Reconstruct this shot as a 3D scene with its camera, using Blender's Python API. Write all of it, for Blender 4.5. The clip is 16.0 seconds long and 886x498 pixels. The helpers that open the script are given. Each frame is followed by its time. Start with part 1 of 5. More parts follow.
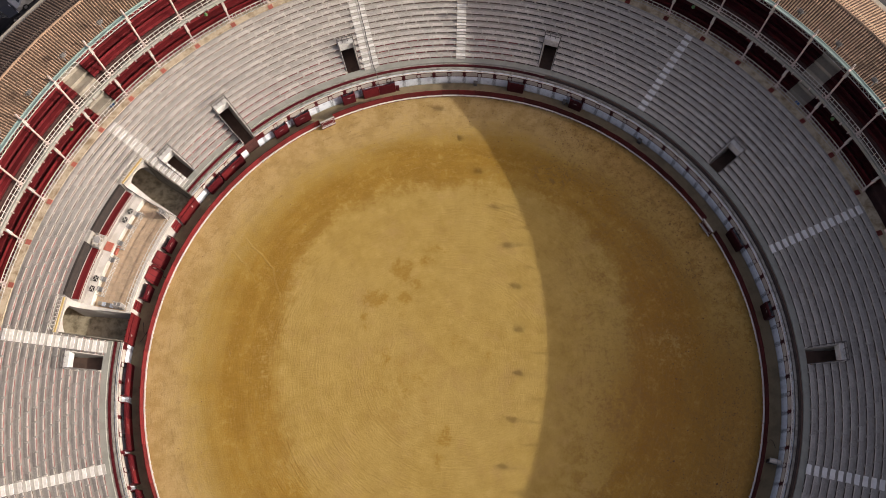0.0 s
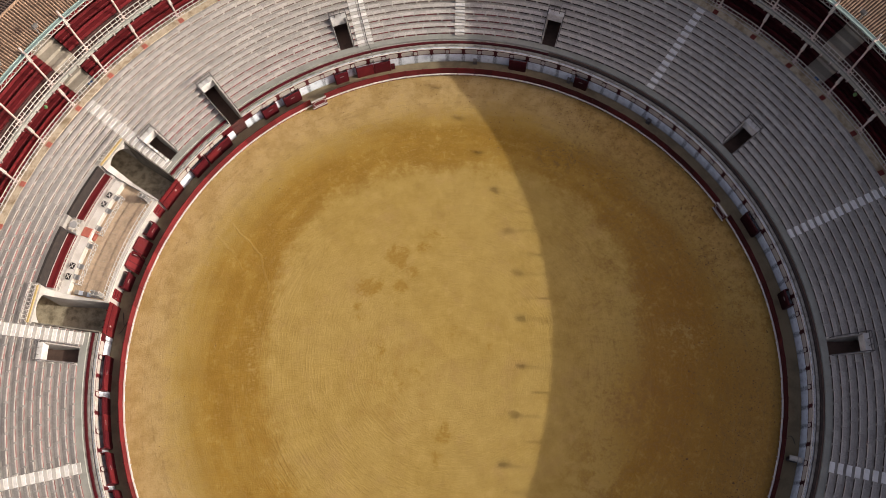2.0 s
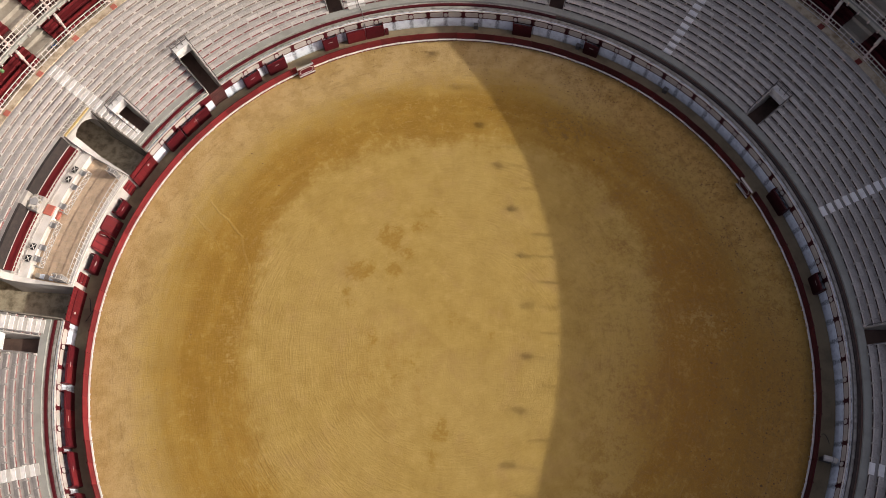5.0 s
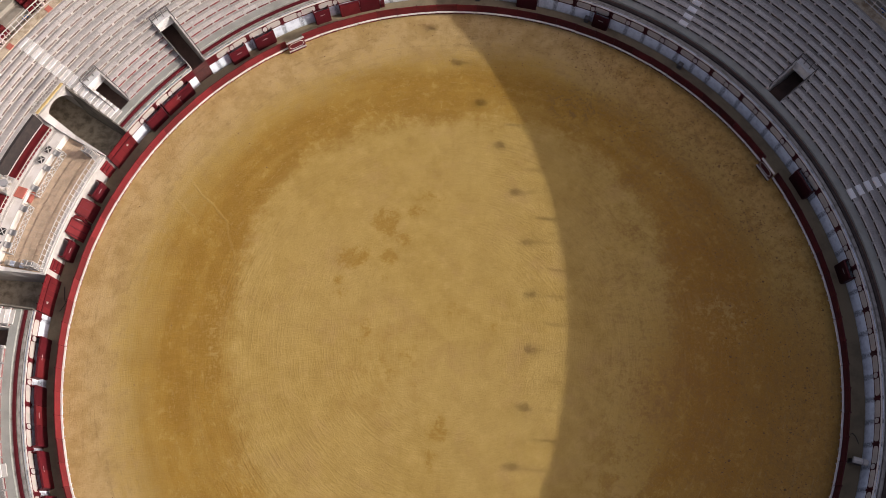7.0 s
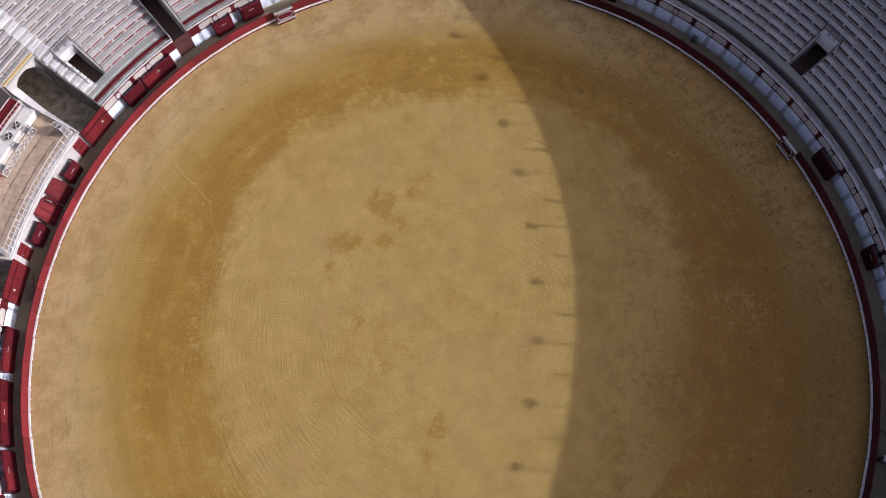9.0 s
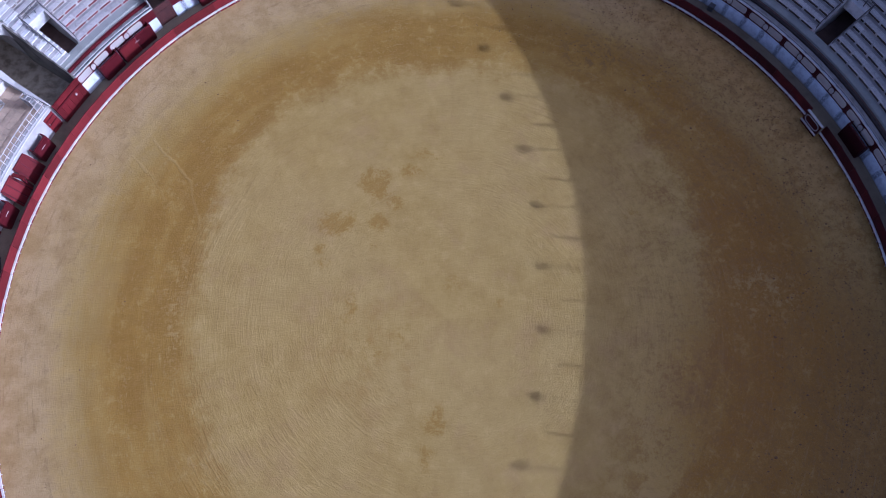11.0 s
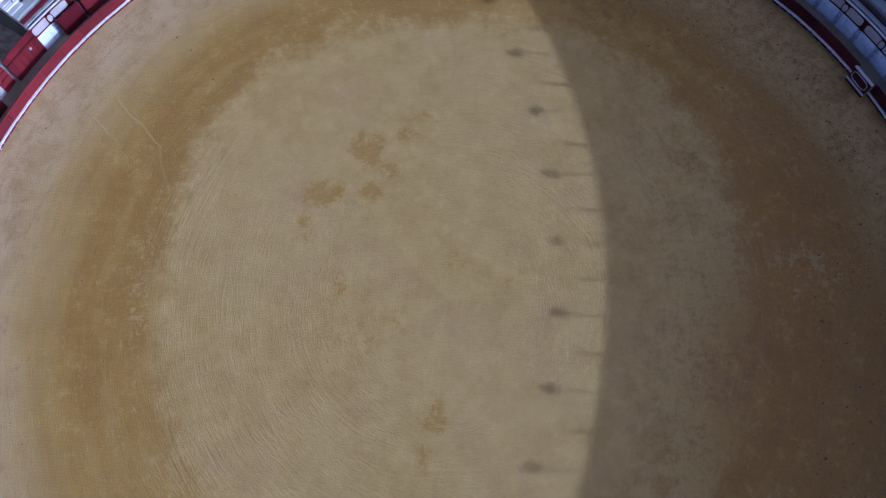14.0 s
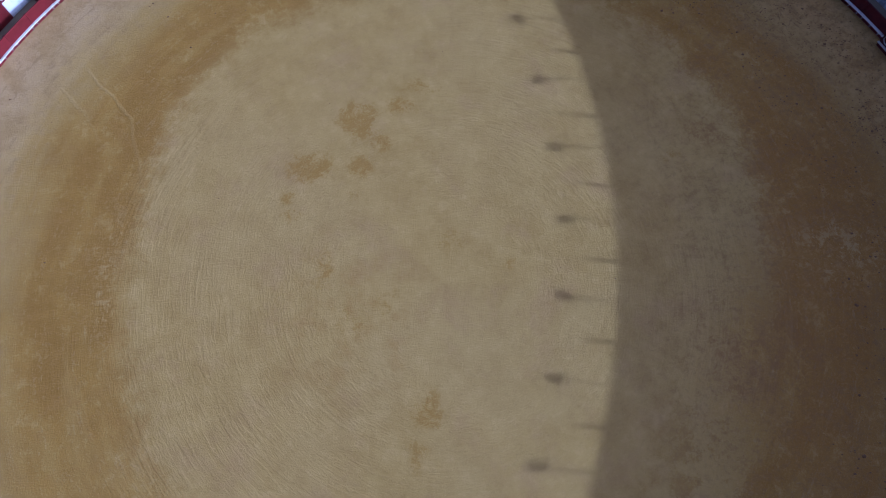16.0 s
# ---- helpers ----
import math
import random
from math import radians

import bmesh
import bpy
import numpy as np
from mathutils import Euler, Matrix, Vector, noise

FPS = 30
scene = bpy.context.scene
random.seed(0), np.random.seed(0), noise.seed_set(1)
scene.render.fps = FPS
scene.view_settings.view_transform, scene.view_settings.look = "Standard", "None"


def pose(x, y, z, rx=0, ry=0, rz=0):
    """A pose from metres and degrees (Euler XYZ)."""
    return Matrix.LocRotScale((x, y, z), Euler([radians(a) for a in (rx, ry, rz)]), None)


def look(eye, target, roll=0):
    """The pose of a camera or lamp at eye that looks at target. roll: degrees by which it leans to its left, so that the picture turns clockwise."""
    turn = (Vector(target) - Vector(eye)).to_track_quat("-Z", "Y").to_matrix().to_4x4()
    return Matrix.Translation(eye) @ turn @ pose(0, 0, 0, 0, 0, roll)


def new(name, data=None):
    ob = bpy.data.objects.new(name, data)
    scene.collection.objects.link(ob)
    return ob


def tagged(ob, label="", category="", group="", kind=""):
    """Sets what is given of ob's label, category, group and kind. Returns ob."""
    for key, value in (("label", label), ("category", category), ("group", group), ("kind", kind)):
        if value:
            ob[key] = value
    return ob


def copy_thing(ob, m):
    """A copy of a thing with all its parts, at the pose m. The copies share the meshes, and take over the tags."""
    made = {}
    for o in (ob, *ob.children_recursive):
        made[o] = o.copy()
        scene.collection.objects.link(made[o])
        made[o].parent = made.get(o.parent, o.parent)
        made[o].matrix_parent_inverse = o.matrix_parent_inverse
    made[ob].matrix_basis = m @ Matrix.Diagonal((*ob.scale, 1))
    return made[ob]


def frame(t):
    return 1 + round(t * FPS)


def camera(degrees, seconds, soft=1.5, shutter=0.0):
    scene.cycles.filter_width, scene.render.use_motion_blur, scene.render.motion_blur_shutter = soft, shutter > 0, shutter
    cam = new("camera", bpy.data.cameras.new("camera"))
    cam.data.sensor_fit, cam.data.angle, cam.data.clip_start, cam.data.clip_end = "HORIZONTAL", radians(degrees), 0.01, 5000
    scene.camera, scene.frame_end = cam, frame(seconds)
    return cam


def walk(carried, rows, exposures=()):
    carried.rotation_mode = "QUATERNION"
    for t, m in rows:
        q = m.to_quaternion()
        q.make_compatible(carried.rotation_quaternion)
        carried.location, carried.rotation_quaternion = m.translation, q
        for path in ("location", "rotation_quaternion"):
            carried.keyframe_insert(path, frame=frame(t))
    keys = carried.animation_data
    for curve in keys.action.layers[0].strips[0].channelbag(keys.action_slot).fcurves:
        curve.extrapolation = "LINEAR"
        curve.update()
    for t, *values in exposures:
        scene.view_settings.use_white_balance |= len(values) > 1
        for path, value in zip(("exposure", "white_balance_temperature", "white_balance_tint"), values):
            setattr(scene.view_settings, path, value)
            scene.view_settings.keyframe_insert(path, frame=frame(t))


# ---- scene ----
cam = camera(59.00, 16.0, soft=0.7)
PATH = (
    (0, 0.464, -12.941, 65.944, 19.556, 1.031, 0.179),
    (0.5, 0.519, -12.983, 64.905, 19.636, 1.077, 0.174),
    (1, 0.540, -12.988, 63.928, 19.678, 1.087, 0.128),
    (1.5, 0.503, -12.944, 62.884, 19.680, 1.039, 0.139),
    (2, 0.483, -12.866, 61.855, 19.644, 1.005, 0.095),
    (2.5, 0.452, -12.761, 60.868, 19.591, 0.965, 0.078),
    (3, 0.426, -12.675, 59.859, 19.586, 0.929, 0.058),
    (3.5, 0.457, -12.571, 58.839, 19.590, 0.950, 0.027),
    (4, 0.521, -12.452, 57.842, 19.552, 0.995, 0.059),
    (6.5, 0.857, -11.499, 53.226, 18.984, 1.253, 0.219),
    (7, 0.984, -11.389, 52.107, 18.960, 1.386, 0.268),
    (7.5, 1.046, -11.141, 51.267, 18.745, 1.457, 0.294),
    (8, 0.995, -10.969, 50.325, 18.627, 1.403, 0.288),
    (8.5, 0.723, -10.967, 49.320, 18.681, 1.140, 0.236),
    (9, 0.439, -11.041, 48.279, 18.815, 0.818, 0.138),
    (11.5, 0.524, -10.948, 43.460, 18.940, 0.904, 0.181),
    (12, 0.510, -10.858, 42.563, 18.862, 0.883, 0.187),
    (12.5, 0.436, -10.684, 41.637, 18.752, 0.806, 0.245),
    (13, 0.346, -10.620, 40.659, 18.802, 0.742, 0.219),
    (13.5, 0.263, -10.603, 39.678, 18.890, 0.708, 0.194),
    (14, 0.266, -10.566, 38.689, 18.956, 0.728, 0.164),
    (14.5, 0.324, -10.558, 37.854, 19.030, 0.800, 0.151),
    (15, 0.299, -10.570, 36.738, 19.189, 0.738, 0.161),
    (15.5, 0.364, -10.661, 35.704, 19.412, 0.794, 0.131),
    (16, 0.619, -10.899, 34.832, 19.789, 1.052, 0.194),
)
EXPOSURES = (
    (0.0, 0.24, 7050, 14), (4.0, 0.25, 6950, 14), (6.5, 0.21, 6700, 17), (9.0, 0.14, 5760, 20),
    (11.5, 0.01, 4420, 29), (13.5, -0.07, 4270, 28), (16.0, -0.09, 4270, 26))
walk(cam, [(t, pose(*p)) for t, *p in PATH], EXPOSURES)

# ---- light: low sun over the +x side, thin haze ----
SUN_AZ, SUN_EL = -5.2, 24.5
world = bpy.data.worlds.new("world")
scene.world = world
world.use_nodes = True
wn = world.node_tree
sky = wn.nodes.new("ShaderNodeTexSky")
sky.sky_type = "NISHITA"
sky.sun_disc = False
sky.sun_elevation = radians(SUN_EL)
sky.sun_rotation = radians(90 - SUN_AZ)
sky.air_density, sky.dust_density, sky.ozone_density = 0.8, 5.0, 0.6
wn.nodes["Background"].inputs["Strength"].default_value = 0.124
haze = wn.nodes.new("ShaderNodeHueSaturation")
haze.inputs["Saturation"].default_value = 0.62
warm = wn.nodes.new("ShaderNodeMix")
warm.data_type, warm.blend_type = "RGBA", "MULTIPLY"
warm.inputs["Factor"].default_value = 1.0
warm.inputs["B"].default_value = (1.035, 0.98, 1.03, 1)
wn.links.new(sky.outputs[0], haze.inputs["Color"])
wn.links.new(haze.outputs[0], warm.inputs["A"])
wn.links.new(warm.outputs["Result"], wn.nodes["Background"].inputs["Color"])
sun = new("sun", bpy.data.lights.new("sun", "SUN"))
sun.data.energy, sun.data.angle, sun.data.color = 2.6, radians(0.5), (1.0, 0.985, 0.88)
_s = Vector((math.cos(radians(SUN_EL)) * math.cos(radians(SUN_AZ)), math.cos(radians(SUN_EL)) * math.sin(radians(SUN_AZ)), math.sin(radians(SUN_EL))))
sun.matrix_world = look(_s * 120, (0, 0, 0))


# ---- materials ----
class Nodes:
    """A node material under construction."""

    def __init__(self, name, rough=0.8, metal=0.0):
        self.mat = bpy.data.materials.new(name)
        self.mat.use_nodes = True
        self.t = self.mat.node_tree
        self.bsdf = self.t.nodes["Principled BSDF"]
        self.bsdf.inputs["Roughness"].default_value = rough
        self.bsdf.inputs["Metallic"].default_value = metal
        self.pos = self.n("ShaderNodeNewGeometry").outputs["Position"]

    def n(self, kind, **props):
        node = self.t.nodes.new(kind)
        for k, v in props.items():
            if k == "operation":
                node.operation = v
            elif k == "blend_type":
                node.blend_type = v
            elif k == "data_type":
                node.data_type = v
        return node

    def link(self, a, b):
        self.t.links.new(a, b)

    def put(self, sock, v):
        if isinstance(v, (int, float)):
            sock.default_value = v
        elif isinstance(v, tuple):
            sock.default_value = v if len(v) == 4 or sock.type == "VECTOR" else (*v, 1)
        else:
            self.link(v, sock)

    def math(self, op, a, b=0.0, c=0.0, clamp=False):
        m = self.n("ShaderNodeMath", operation=op)
        m.use_clamp = clamp
        for i, v in enumerate((a, b, c)):
            self.put(m.inputs[i], v)
        return m.outputs[0]

    def noise(self, scale, detail=3.0, rough=0.55, vec=None, distort=0.0):
        t = self.n("ShaderNodeTexNoise")
        self.put(t.inputs["Vector"], self.pos if vec is None else vec)
        self.put(t.inputs["Scale"], scale)
        self.put(t.inputs["Detail"], detail)
        self.put(t.inputs["Roughness"], rough)
        self.put(t.inputs["Distortion"], distort)
        return t.outputs["Fac"]

    def ramp(self, fac, lo, hi, a=0.0, b=1.0):
        m = self.n("ShaderNodeMapRange")
        m.interpolation_type = "SMOOTHSTEP"
        for i, v in enumerate((fac, lo, hi, a, b)):
            self.put(m.inputs[i], v)
        return m.outputs[0]

    def mix(self, fac, a, b, mode="MIX"):
        m = self.n("ShaderNodeMix", data_type="RGBA", blend_type=mode)
        self.put(m.inputs["Factor"], fac)
        self.put(m.inputs["A"], a)
        self.put(m.inputs["B"], b)
        return m.outputs["Result"]

    def scaled(self, x, y, z):
        m = self.n("ShaderNodeVectorMath", operation="MULTIPLY")
        self.link(self.pos, m.inputs[0])
        m.inputs[1].default_value = (x, y, z)
        return m.outputs[0]

    def island(self, by_object=True):
        if by_object:
            return self.n("ShaderNodeObjectInfo").outputs["Random"]
        return self.n("ShaderNodeNewGeometry").outputs["Random Per Island"]

    def done(self, color, bump=None, strength=0.4, distance=0.02):
        self.put(self.bsdf.inputs["Base Color"], color)
        if bump is not None:
            b = self.n("ShaderNodeBump")
            b.inputs["Strength"].default_value = strength
            b.inputs["Distance"].default_value = distance
            self.link(bump, b.inputs["Height"])
            self.link(b.outputs[0], self.bsdf.inputs["Normal"])
        return self.mat


def worn(name, base, dirt, rough=0.75, amount=0.5, scale=1.2, metal=0.0, per_object=0.12, fine=18.0, bump=0.3):
    """A painted or cast surface: blotchy dirt at two scales and a small change from piece to piece."""
    m = Nodes(name, rough, metal)
    big = m.ramp(m.noise(scale, 4.0, 0.62), 0.38, 0.72)
    small = m.noise(fine, 3.0, 0.7)
    c = m.mix(m.math("MULTIPLY", big, amount), base, dirt)
    c = m.mix(m.ramp(small, 0.52, 0.8, 0.0, amount * 0.7), c, dirt)
    v = m.math("ADD", m.math("MULTIPLY", m.island(), per_object), 1.0 - per_object / 2)
    g = m.n("ShaderNodeHueSaturation")
    m.put(g.inputs["Value"], v)
    m.put(g.inputs["Color"], c)
    return m.done(g.outputs[0], small, bump, 0.01)


def sand_material():
    m = Nodes("sand", 0.95)
    sep = m.n("ShaderNodeSeparateXYZ")
    m.link(m.pos, sep.inputs[0])
    x, y = sep.outputs[0], sep.outputs[1]

    def dist(cx, cy, sx=1.0, sy=1.0):
        dx = m.math("MULTIPLY", m.math("SUBTRACT", x, cx), 1.0 / sx)
        dy = m.math("MULTIPLY", m.math("SUBTRACT", y, cy), 1.0 / sy)
        return m.math("SQRT", m.math("ADD", m.math("MULTIPLY", dx, dx), m.math("MULTIPLY", dy, dy)))

    def off(v, k):
        return m.math("MULTIPLY", m.math("SUBTRACT", v, 0.5), k)

    def times(*v):
        t = v[0]
        for u in v[1:]:
            t = m.math("MULTIPLY", t, u)
        return t

    def total(*v):
        t = v[0]
        for u in v[1:]:
            t = m.math("ADD", t, u)
        return t

    r = dist(0.0, 0.0)
    ang = m.math("ARCTAN2", y, x)
    cosa, sina = m.math("COSINE", ang), m.math("SINE", ang)

    def ringed(across, along, detail, rough, distort=0.0):
        """Noise drawn out along the drag rings, with no seam on the working side."""
        c = m.n("ShaderNodeCombineXYZ")
        m.link(m.math("MULTIPLY", r, across), c.inputs[0])
        m.link(m.math("MULTIPLY", cosa, along), c.inputs[1])
        m.link(m.math("MULTIPLY", sina, along), c.inputs[2])
        return m.noise(1.0, detail, rough, c.outputs[0], distort)

    band = ringed(0.55, 1.6, 3.0, 0.55)
    drag = ringed(1.1, 4.5, 5.0, 0.64)
    streak = ringed(4.2, 9.0, 4.0, 0.7)
    big = m.noise(0.11, 4.0, 0.6)
    mid = m.noise(0.55, 6.0, 0.68)
    blot = m.noise(1.5, 6.0, 0.72, distort=0.4)
    fine = m.noise(4.3, 5.0, 0.72, distort=1.0)
    grit = m.noise(13.0, 3.0, 0.75, distort=0.6)
    # dry raked sand, buff with paler and pinker drifts
    dry = m.mix(m.ramp(mid, 0.35, 0.68), (0.446, 0.302, 0.077), (0.384, 0.250, 0.057))
    dry = m.mix(m.ramp(big, 0.4, 0.64, 0.0, 0.5), dry, (0.450, 0.311, 0.092))
    dry = m.mix(m.ramp(m.noise(0.3, 5.0, 0.7), 0.5, 0.68, 0.0, 0.4), dry, (0.395, 0.243, 0.088))
    dry = m.mix(m.ramp(streak, 0.5, 0.75, 0.0, 0.22), dry, (0.35, 0.22, 0.06))
    # damp golden track: a torn but crisp inner edge, a soft outer edge
    edge = total(m.math("MULTIPLY", sina, 1.0), m.math("MULTIPLY", cosa, 0.25), m.math("MULTIPLY", m.math("COSINE", m.math("MULTIPLY", ang, 2.0)), -0.37), m.math("MULTIPLY", m.math("COSINE", m.math("MULTIPLY", ang, 4.0)), -0.39))
    rw = m.math("SUBTRACT", total(r, off(big, 2.4), off(mid, 2.8), off(blot, 2.6), off(fine, 1.5), off(drag, 0.8)), edge)
    ro = total(r, off(big, 4.0), off(mid, 3.0), off(blot, 2.2), off(drag, 3.6), m.math("MULTIPLY", x, -0.02))
    ring = times(m.ramp(rw, 14.9, 16.9), m.ramp(ro, 23.4, 19.9))
    ring = times(ring, m.ramp(total(band, off(drag, 0.5), off(blot, 0.3)), 0.34, 0.56, 0.74, 1.0))
    # damp on the low +x side, spread wider and darker to deepen its shade
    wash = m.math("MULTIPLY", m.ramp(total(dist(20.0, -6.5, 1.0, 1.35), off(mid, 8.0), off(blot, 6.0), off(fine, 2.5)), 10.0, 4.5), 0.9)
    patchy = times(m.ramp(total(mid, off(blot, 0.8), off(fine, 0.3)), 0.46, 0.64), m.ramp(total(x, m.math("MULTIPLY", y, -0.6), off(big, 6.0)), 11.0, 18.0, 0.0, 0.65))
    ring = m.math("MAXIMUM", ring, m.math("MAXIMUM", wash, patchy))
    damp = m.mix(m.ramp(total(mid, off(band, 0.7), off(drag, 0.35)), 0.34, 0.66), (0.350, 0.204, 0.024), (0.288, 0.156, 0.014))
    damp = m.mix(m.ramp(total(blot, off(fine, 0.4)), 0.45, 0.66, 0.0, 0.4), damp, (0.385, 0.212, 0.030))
    # damp toned redder and darker towards the shaded +x side
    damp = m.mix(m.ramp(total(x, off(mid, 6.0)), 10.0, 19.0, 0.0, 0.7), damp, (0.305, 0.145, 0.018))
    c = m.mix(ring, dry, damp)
    # pale trodden rim, lost where the damp spreads
    rim = times(m.ramp(total(r, off(mid, 3.4), off(drag, 2.6), off(blot, 2.6)), 21.2, 24.2, 0.0, 0.75), m.ramp(total(dist(21.5, -5.0, 1.0, 1.5), off(blot, 5.0)), 5.0, 11.0, 0.35, 1.0))
    tan = m.mix(m.ramp(mid, 0.4, 0.62), (0.51, 0.365, 0.175), (0.41, 0.275, 0.105))
    tan = m.mix(m.ramp(total(x, off(blot, 6.0)), 8.0, 16.0, 0.0, 0.75), tan, m.mix(m.ramp(blot, 0.42, 0.6), (0.48, 0.265, 0.058), (0.375, 0.195, 0.032)))
    c = m.mix(rim, c, tan)
    # faint darker scuffs drawn out along the rim
    c = m.mix(times(m.ramp(total(streak, off(blot, 0.8)), 0.56, 0.70), m.ramp(r, 20.0, 23.5, 0.0, 0.4)), c, (0.26, 0.165, 0.055))
    # watered stains: broken patches gathered in a few places
    near = None
    for cx, cy, sx, sy, much in ((-6.6, 5.9, 1.5, 1.15, 1.0), (-7.3, 3.3, 0.75, 0.6, 0.8), (-7.6, 4.3, 0.6, 0.5, 0.7), (-4.3, 8.6, 1.4, 1.5, 1.0), (-3.2, 7.2, 0.9, 0.7, 0.9), (-4.1, 6.0, 0.9, 1.0, 0.85), (-2.3, 9.4, 1.2, 0.8, 0.8), (-1.1, 10.4, 1.8, 0.9, 0.6), (-5.7, 0.5, 1.0, 1.7, 0.62), (-4.4, -2.0, 1.1, 1.2, 0.6), (-2.7, -1.0, 1.0, 1.1, 0.55), (-0.7, -6.0, 1.0, 1.5, 0.75), (0.4, 2.0, 1.2, 1.0, 0.6), (3.1, 0.9, 0.6, 0.5, 0.6), (11.1, 6.6, 0.8, 0.7, 0.6), (-1.1, -7.9, 0.8, 1.3, 0.6), (-4.6, 4.4, 0.7, 0.5, 0.6)):
        e = m.ramp(dist(cx, cy, sx, sy), 1.4, 0.1, 0.0, much)
        near = e if near is None else m.math("MAXIMUM", near, e)
    shape = total(m.noise(1.1, 6.0, 0.72, distort=0.6), off(fine, 0.55), m.math("MULTIPLY", near, 0.36))
    stain = times(m.ramp(shape, 0.62, 0.84), m.ramp(near, 0.0, 0.75))
    c = m.mix(m.math("MULTIPLY", stain, 0.9), c, (0.325, 0.186, 0.022))
    # a wide faint tan drift in the middle of the -x half
    c = m.mix(times(m.ramp(dist(-4.0, -2.0, 4.5, 4.0), 1.3, 0.2), m.ramp(total(mid, off(blot, 0.6)), 0.48, 0.66, 0.0, 0.42)), c, (0.39, 0.222, 0.045))
    # pale scrapes and dried crusts, thickest on the +x track and along the -x inner edge
    here = m.math("MAXIMUM", m.ramp(dist(18.4, 1.3, 2.6, 1.9), 1.5, 0.3), m.ramp(dist(-15.9, 0.4, 0.9, 3.6), 1.5, 0.4, 0.0, 0.8))
    crust = times(m.ramp(total(blot, off(fine, 0.4), off(mid, 0.5), m.math("MULTIPLY", here, 0.08)), 0.54, 0.72), here)
    c = m.mix(m.math("MULTIPLY", crust, 0.65), c, (0.50, 0.35, 0.115))
    fleck = times(m.ramp(total(streak, off(fine, 0.9)), 0.60, 0.72), m.ramp(ring, 0.2, 0.9, 0.06, 0.26))
    c = m.mix(fleck, c, (0.50, 0.355, 0.14))
    # dark soil worked into the sand at the +x fence
    where = m.ramp(total(r, m.math("MULTIPLY", x, 0.2), off(big, 6.0)), 20.0, 27.0, 0.03, 1.0)
    clod = times(m.ramp(m.noise(4.2, 4.0, 0.68, distort=0.8), 0.555, 0.64), where, m.ramp(total(mid, off(big, 1.0)), 0.46, 0.6, 0.1, 1.0))
    c = m.mix(m.math("MULTIPLY", clod, 0.55), c, (0.12, 0.070, 0.028))
    c = m.mix(times(m.ramp(dist(9.6, 17.8, 2.8, 1.8), 1.3, 0.3), m.ramp(total(blot, off(fine, 0.5)), 0.49, 0.62, 0.0, 0.7)), c, (0.165, 0.10, 0.032))
    c = m.mix(m.ramp(grit, 0.52, 0.78, 0.0, 0.3), c, (0.58, 0.42, 0.17))
    c = m.mix(m.ramp(grit, 0.44, 0.2, 0.0, 0.3), c, (0.22, 0.13, 0.04))
    c = m.mix(m.ramp(fine, 0.54, 0.76, 0.0, 0.3), c, (0.245, 0.148, 0.04))
    c = m.mix(m.ramp(total(blot, off(mid, 0.5)), 0.52, 0.70, 0.0, 0.2), c, (0.28, 0.165, 0.042))
    c = m.mix(m.ramp(total(blot, off(mid, 0.5)), 0.47, 0.30, 0.0, 0.28), c, (0.54, 0.37, 0.125))
    # trampled +x side: hoof-scale mottling, plus darkening that deepens the shade there
    shade_churn = times(m.ramp(total(x, off(big, 5.0), off(mid, 4.0)), 6.0, 14.0), m.ramp(crust, 0.0, 0.5, 1.0, 0.2))
    c = m.mix(times(shade_churn, m.ramp(total(fine, off(blot, 0.5)), 0.48, 0.66, 0.0, 0.26)), c, (0.21, 0.125, 0.042))
    c = m.mix(times(shade_churn, m.ramp(total(fine, off(grit, 0.5)), 0.46, 0.30, 0.0, 0.26)), c, (0.50, 0.335, 0.13))
    c = m.mix(times(shade_churn, m.ramp(total(m.noise(2.7, 4.0, 0.7), off(mid, 0.4)), 0.48, 0.66, 0.0, 0.42)), c, (0.245, 0.140, 0.044))
    # a broken brown patch where the damp comes up
    sore = m.math("MAXIMUM", m.ramp(dist(14.2, -3.6, 3.2, 2.4), 1.3, 0.2), m.ramp(dist(13.0, 7.8, 1.4, 0.9), 1.3, 0.2, 0.0, 0.8))
    c = m.mix(times(sore, m.ramp(total(blot, off(fine, 0.35), off(mid, 0.5)), 0.40, 0.62, 0.0, 0.6)), c, (0.255, 0.128, 0.032))
    # wheel ruts with low banks
    rut = None
    for x0, y0, x1, y1, w in ((-18.75, 11.67, -15.8, 8.6, 1.0), (-15.8, 8.6, -15.0, 5.6, 0.6), (-19.8, 10.45, -18.2, 8.9, 0.8), (-18.2, 8.9, -17.4, 7.3, 0.5), (-21.0, 16.2, -17.6, 15.6, 0.35)):
        ln = math.hypot(x1 - x0, y1 - y0)
        ux, uy = (x1 - x0) / ln, (y1 - y0) / ln
        along = m.math("ADD", m.math("MULTIPLY", m.math("SUBTRACT", x, x0), ux), m.math("MULTIPLY", m.math("SUBTRACT", y, y0), uy))
        side = m.math("ADD", m.math("MULTIPLY", m.math("SUBTRACT", x, x0), -uy), m.math("MULTIPLY", m.math("SUBTRACT", y, y0), ux))
        side = m.math("ABSOLUTE", m.math("ADD", side, off(mid, 0.9)))
        e = times(m.ramp(side, 0.14, 0.02, 0.0, w), m.ramp(along, -0.3, 0.3), m.ramp(along, ln + 0.3, ln - 0.3))
        rut = e if rut is None else m.math("MAXIMUM", rut, e)
    c = m.mix(m.math("MULTIPLY", rut, 0.24), c, (0.50, 0.36, 0.135))
    # rake grooves: long fine crests along the rings, in drawn-out patches, and short ripples between them
    groove = ringed(4.3, 3.0, 1.0, 0.4)
    ripple = ringed(5.6, 13.0, 2.0, 0.55, 0.5)
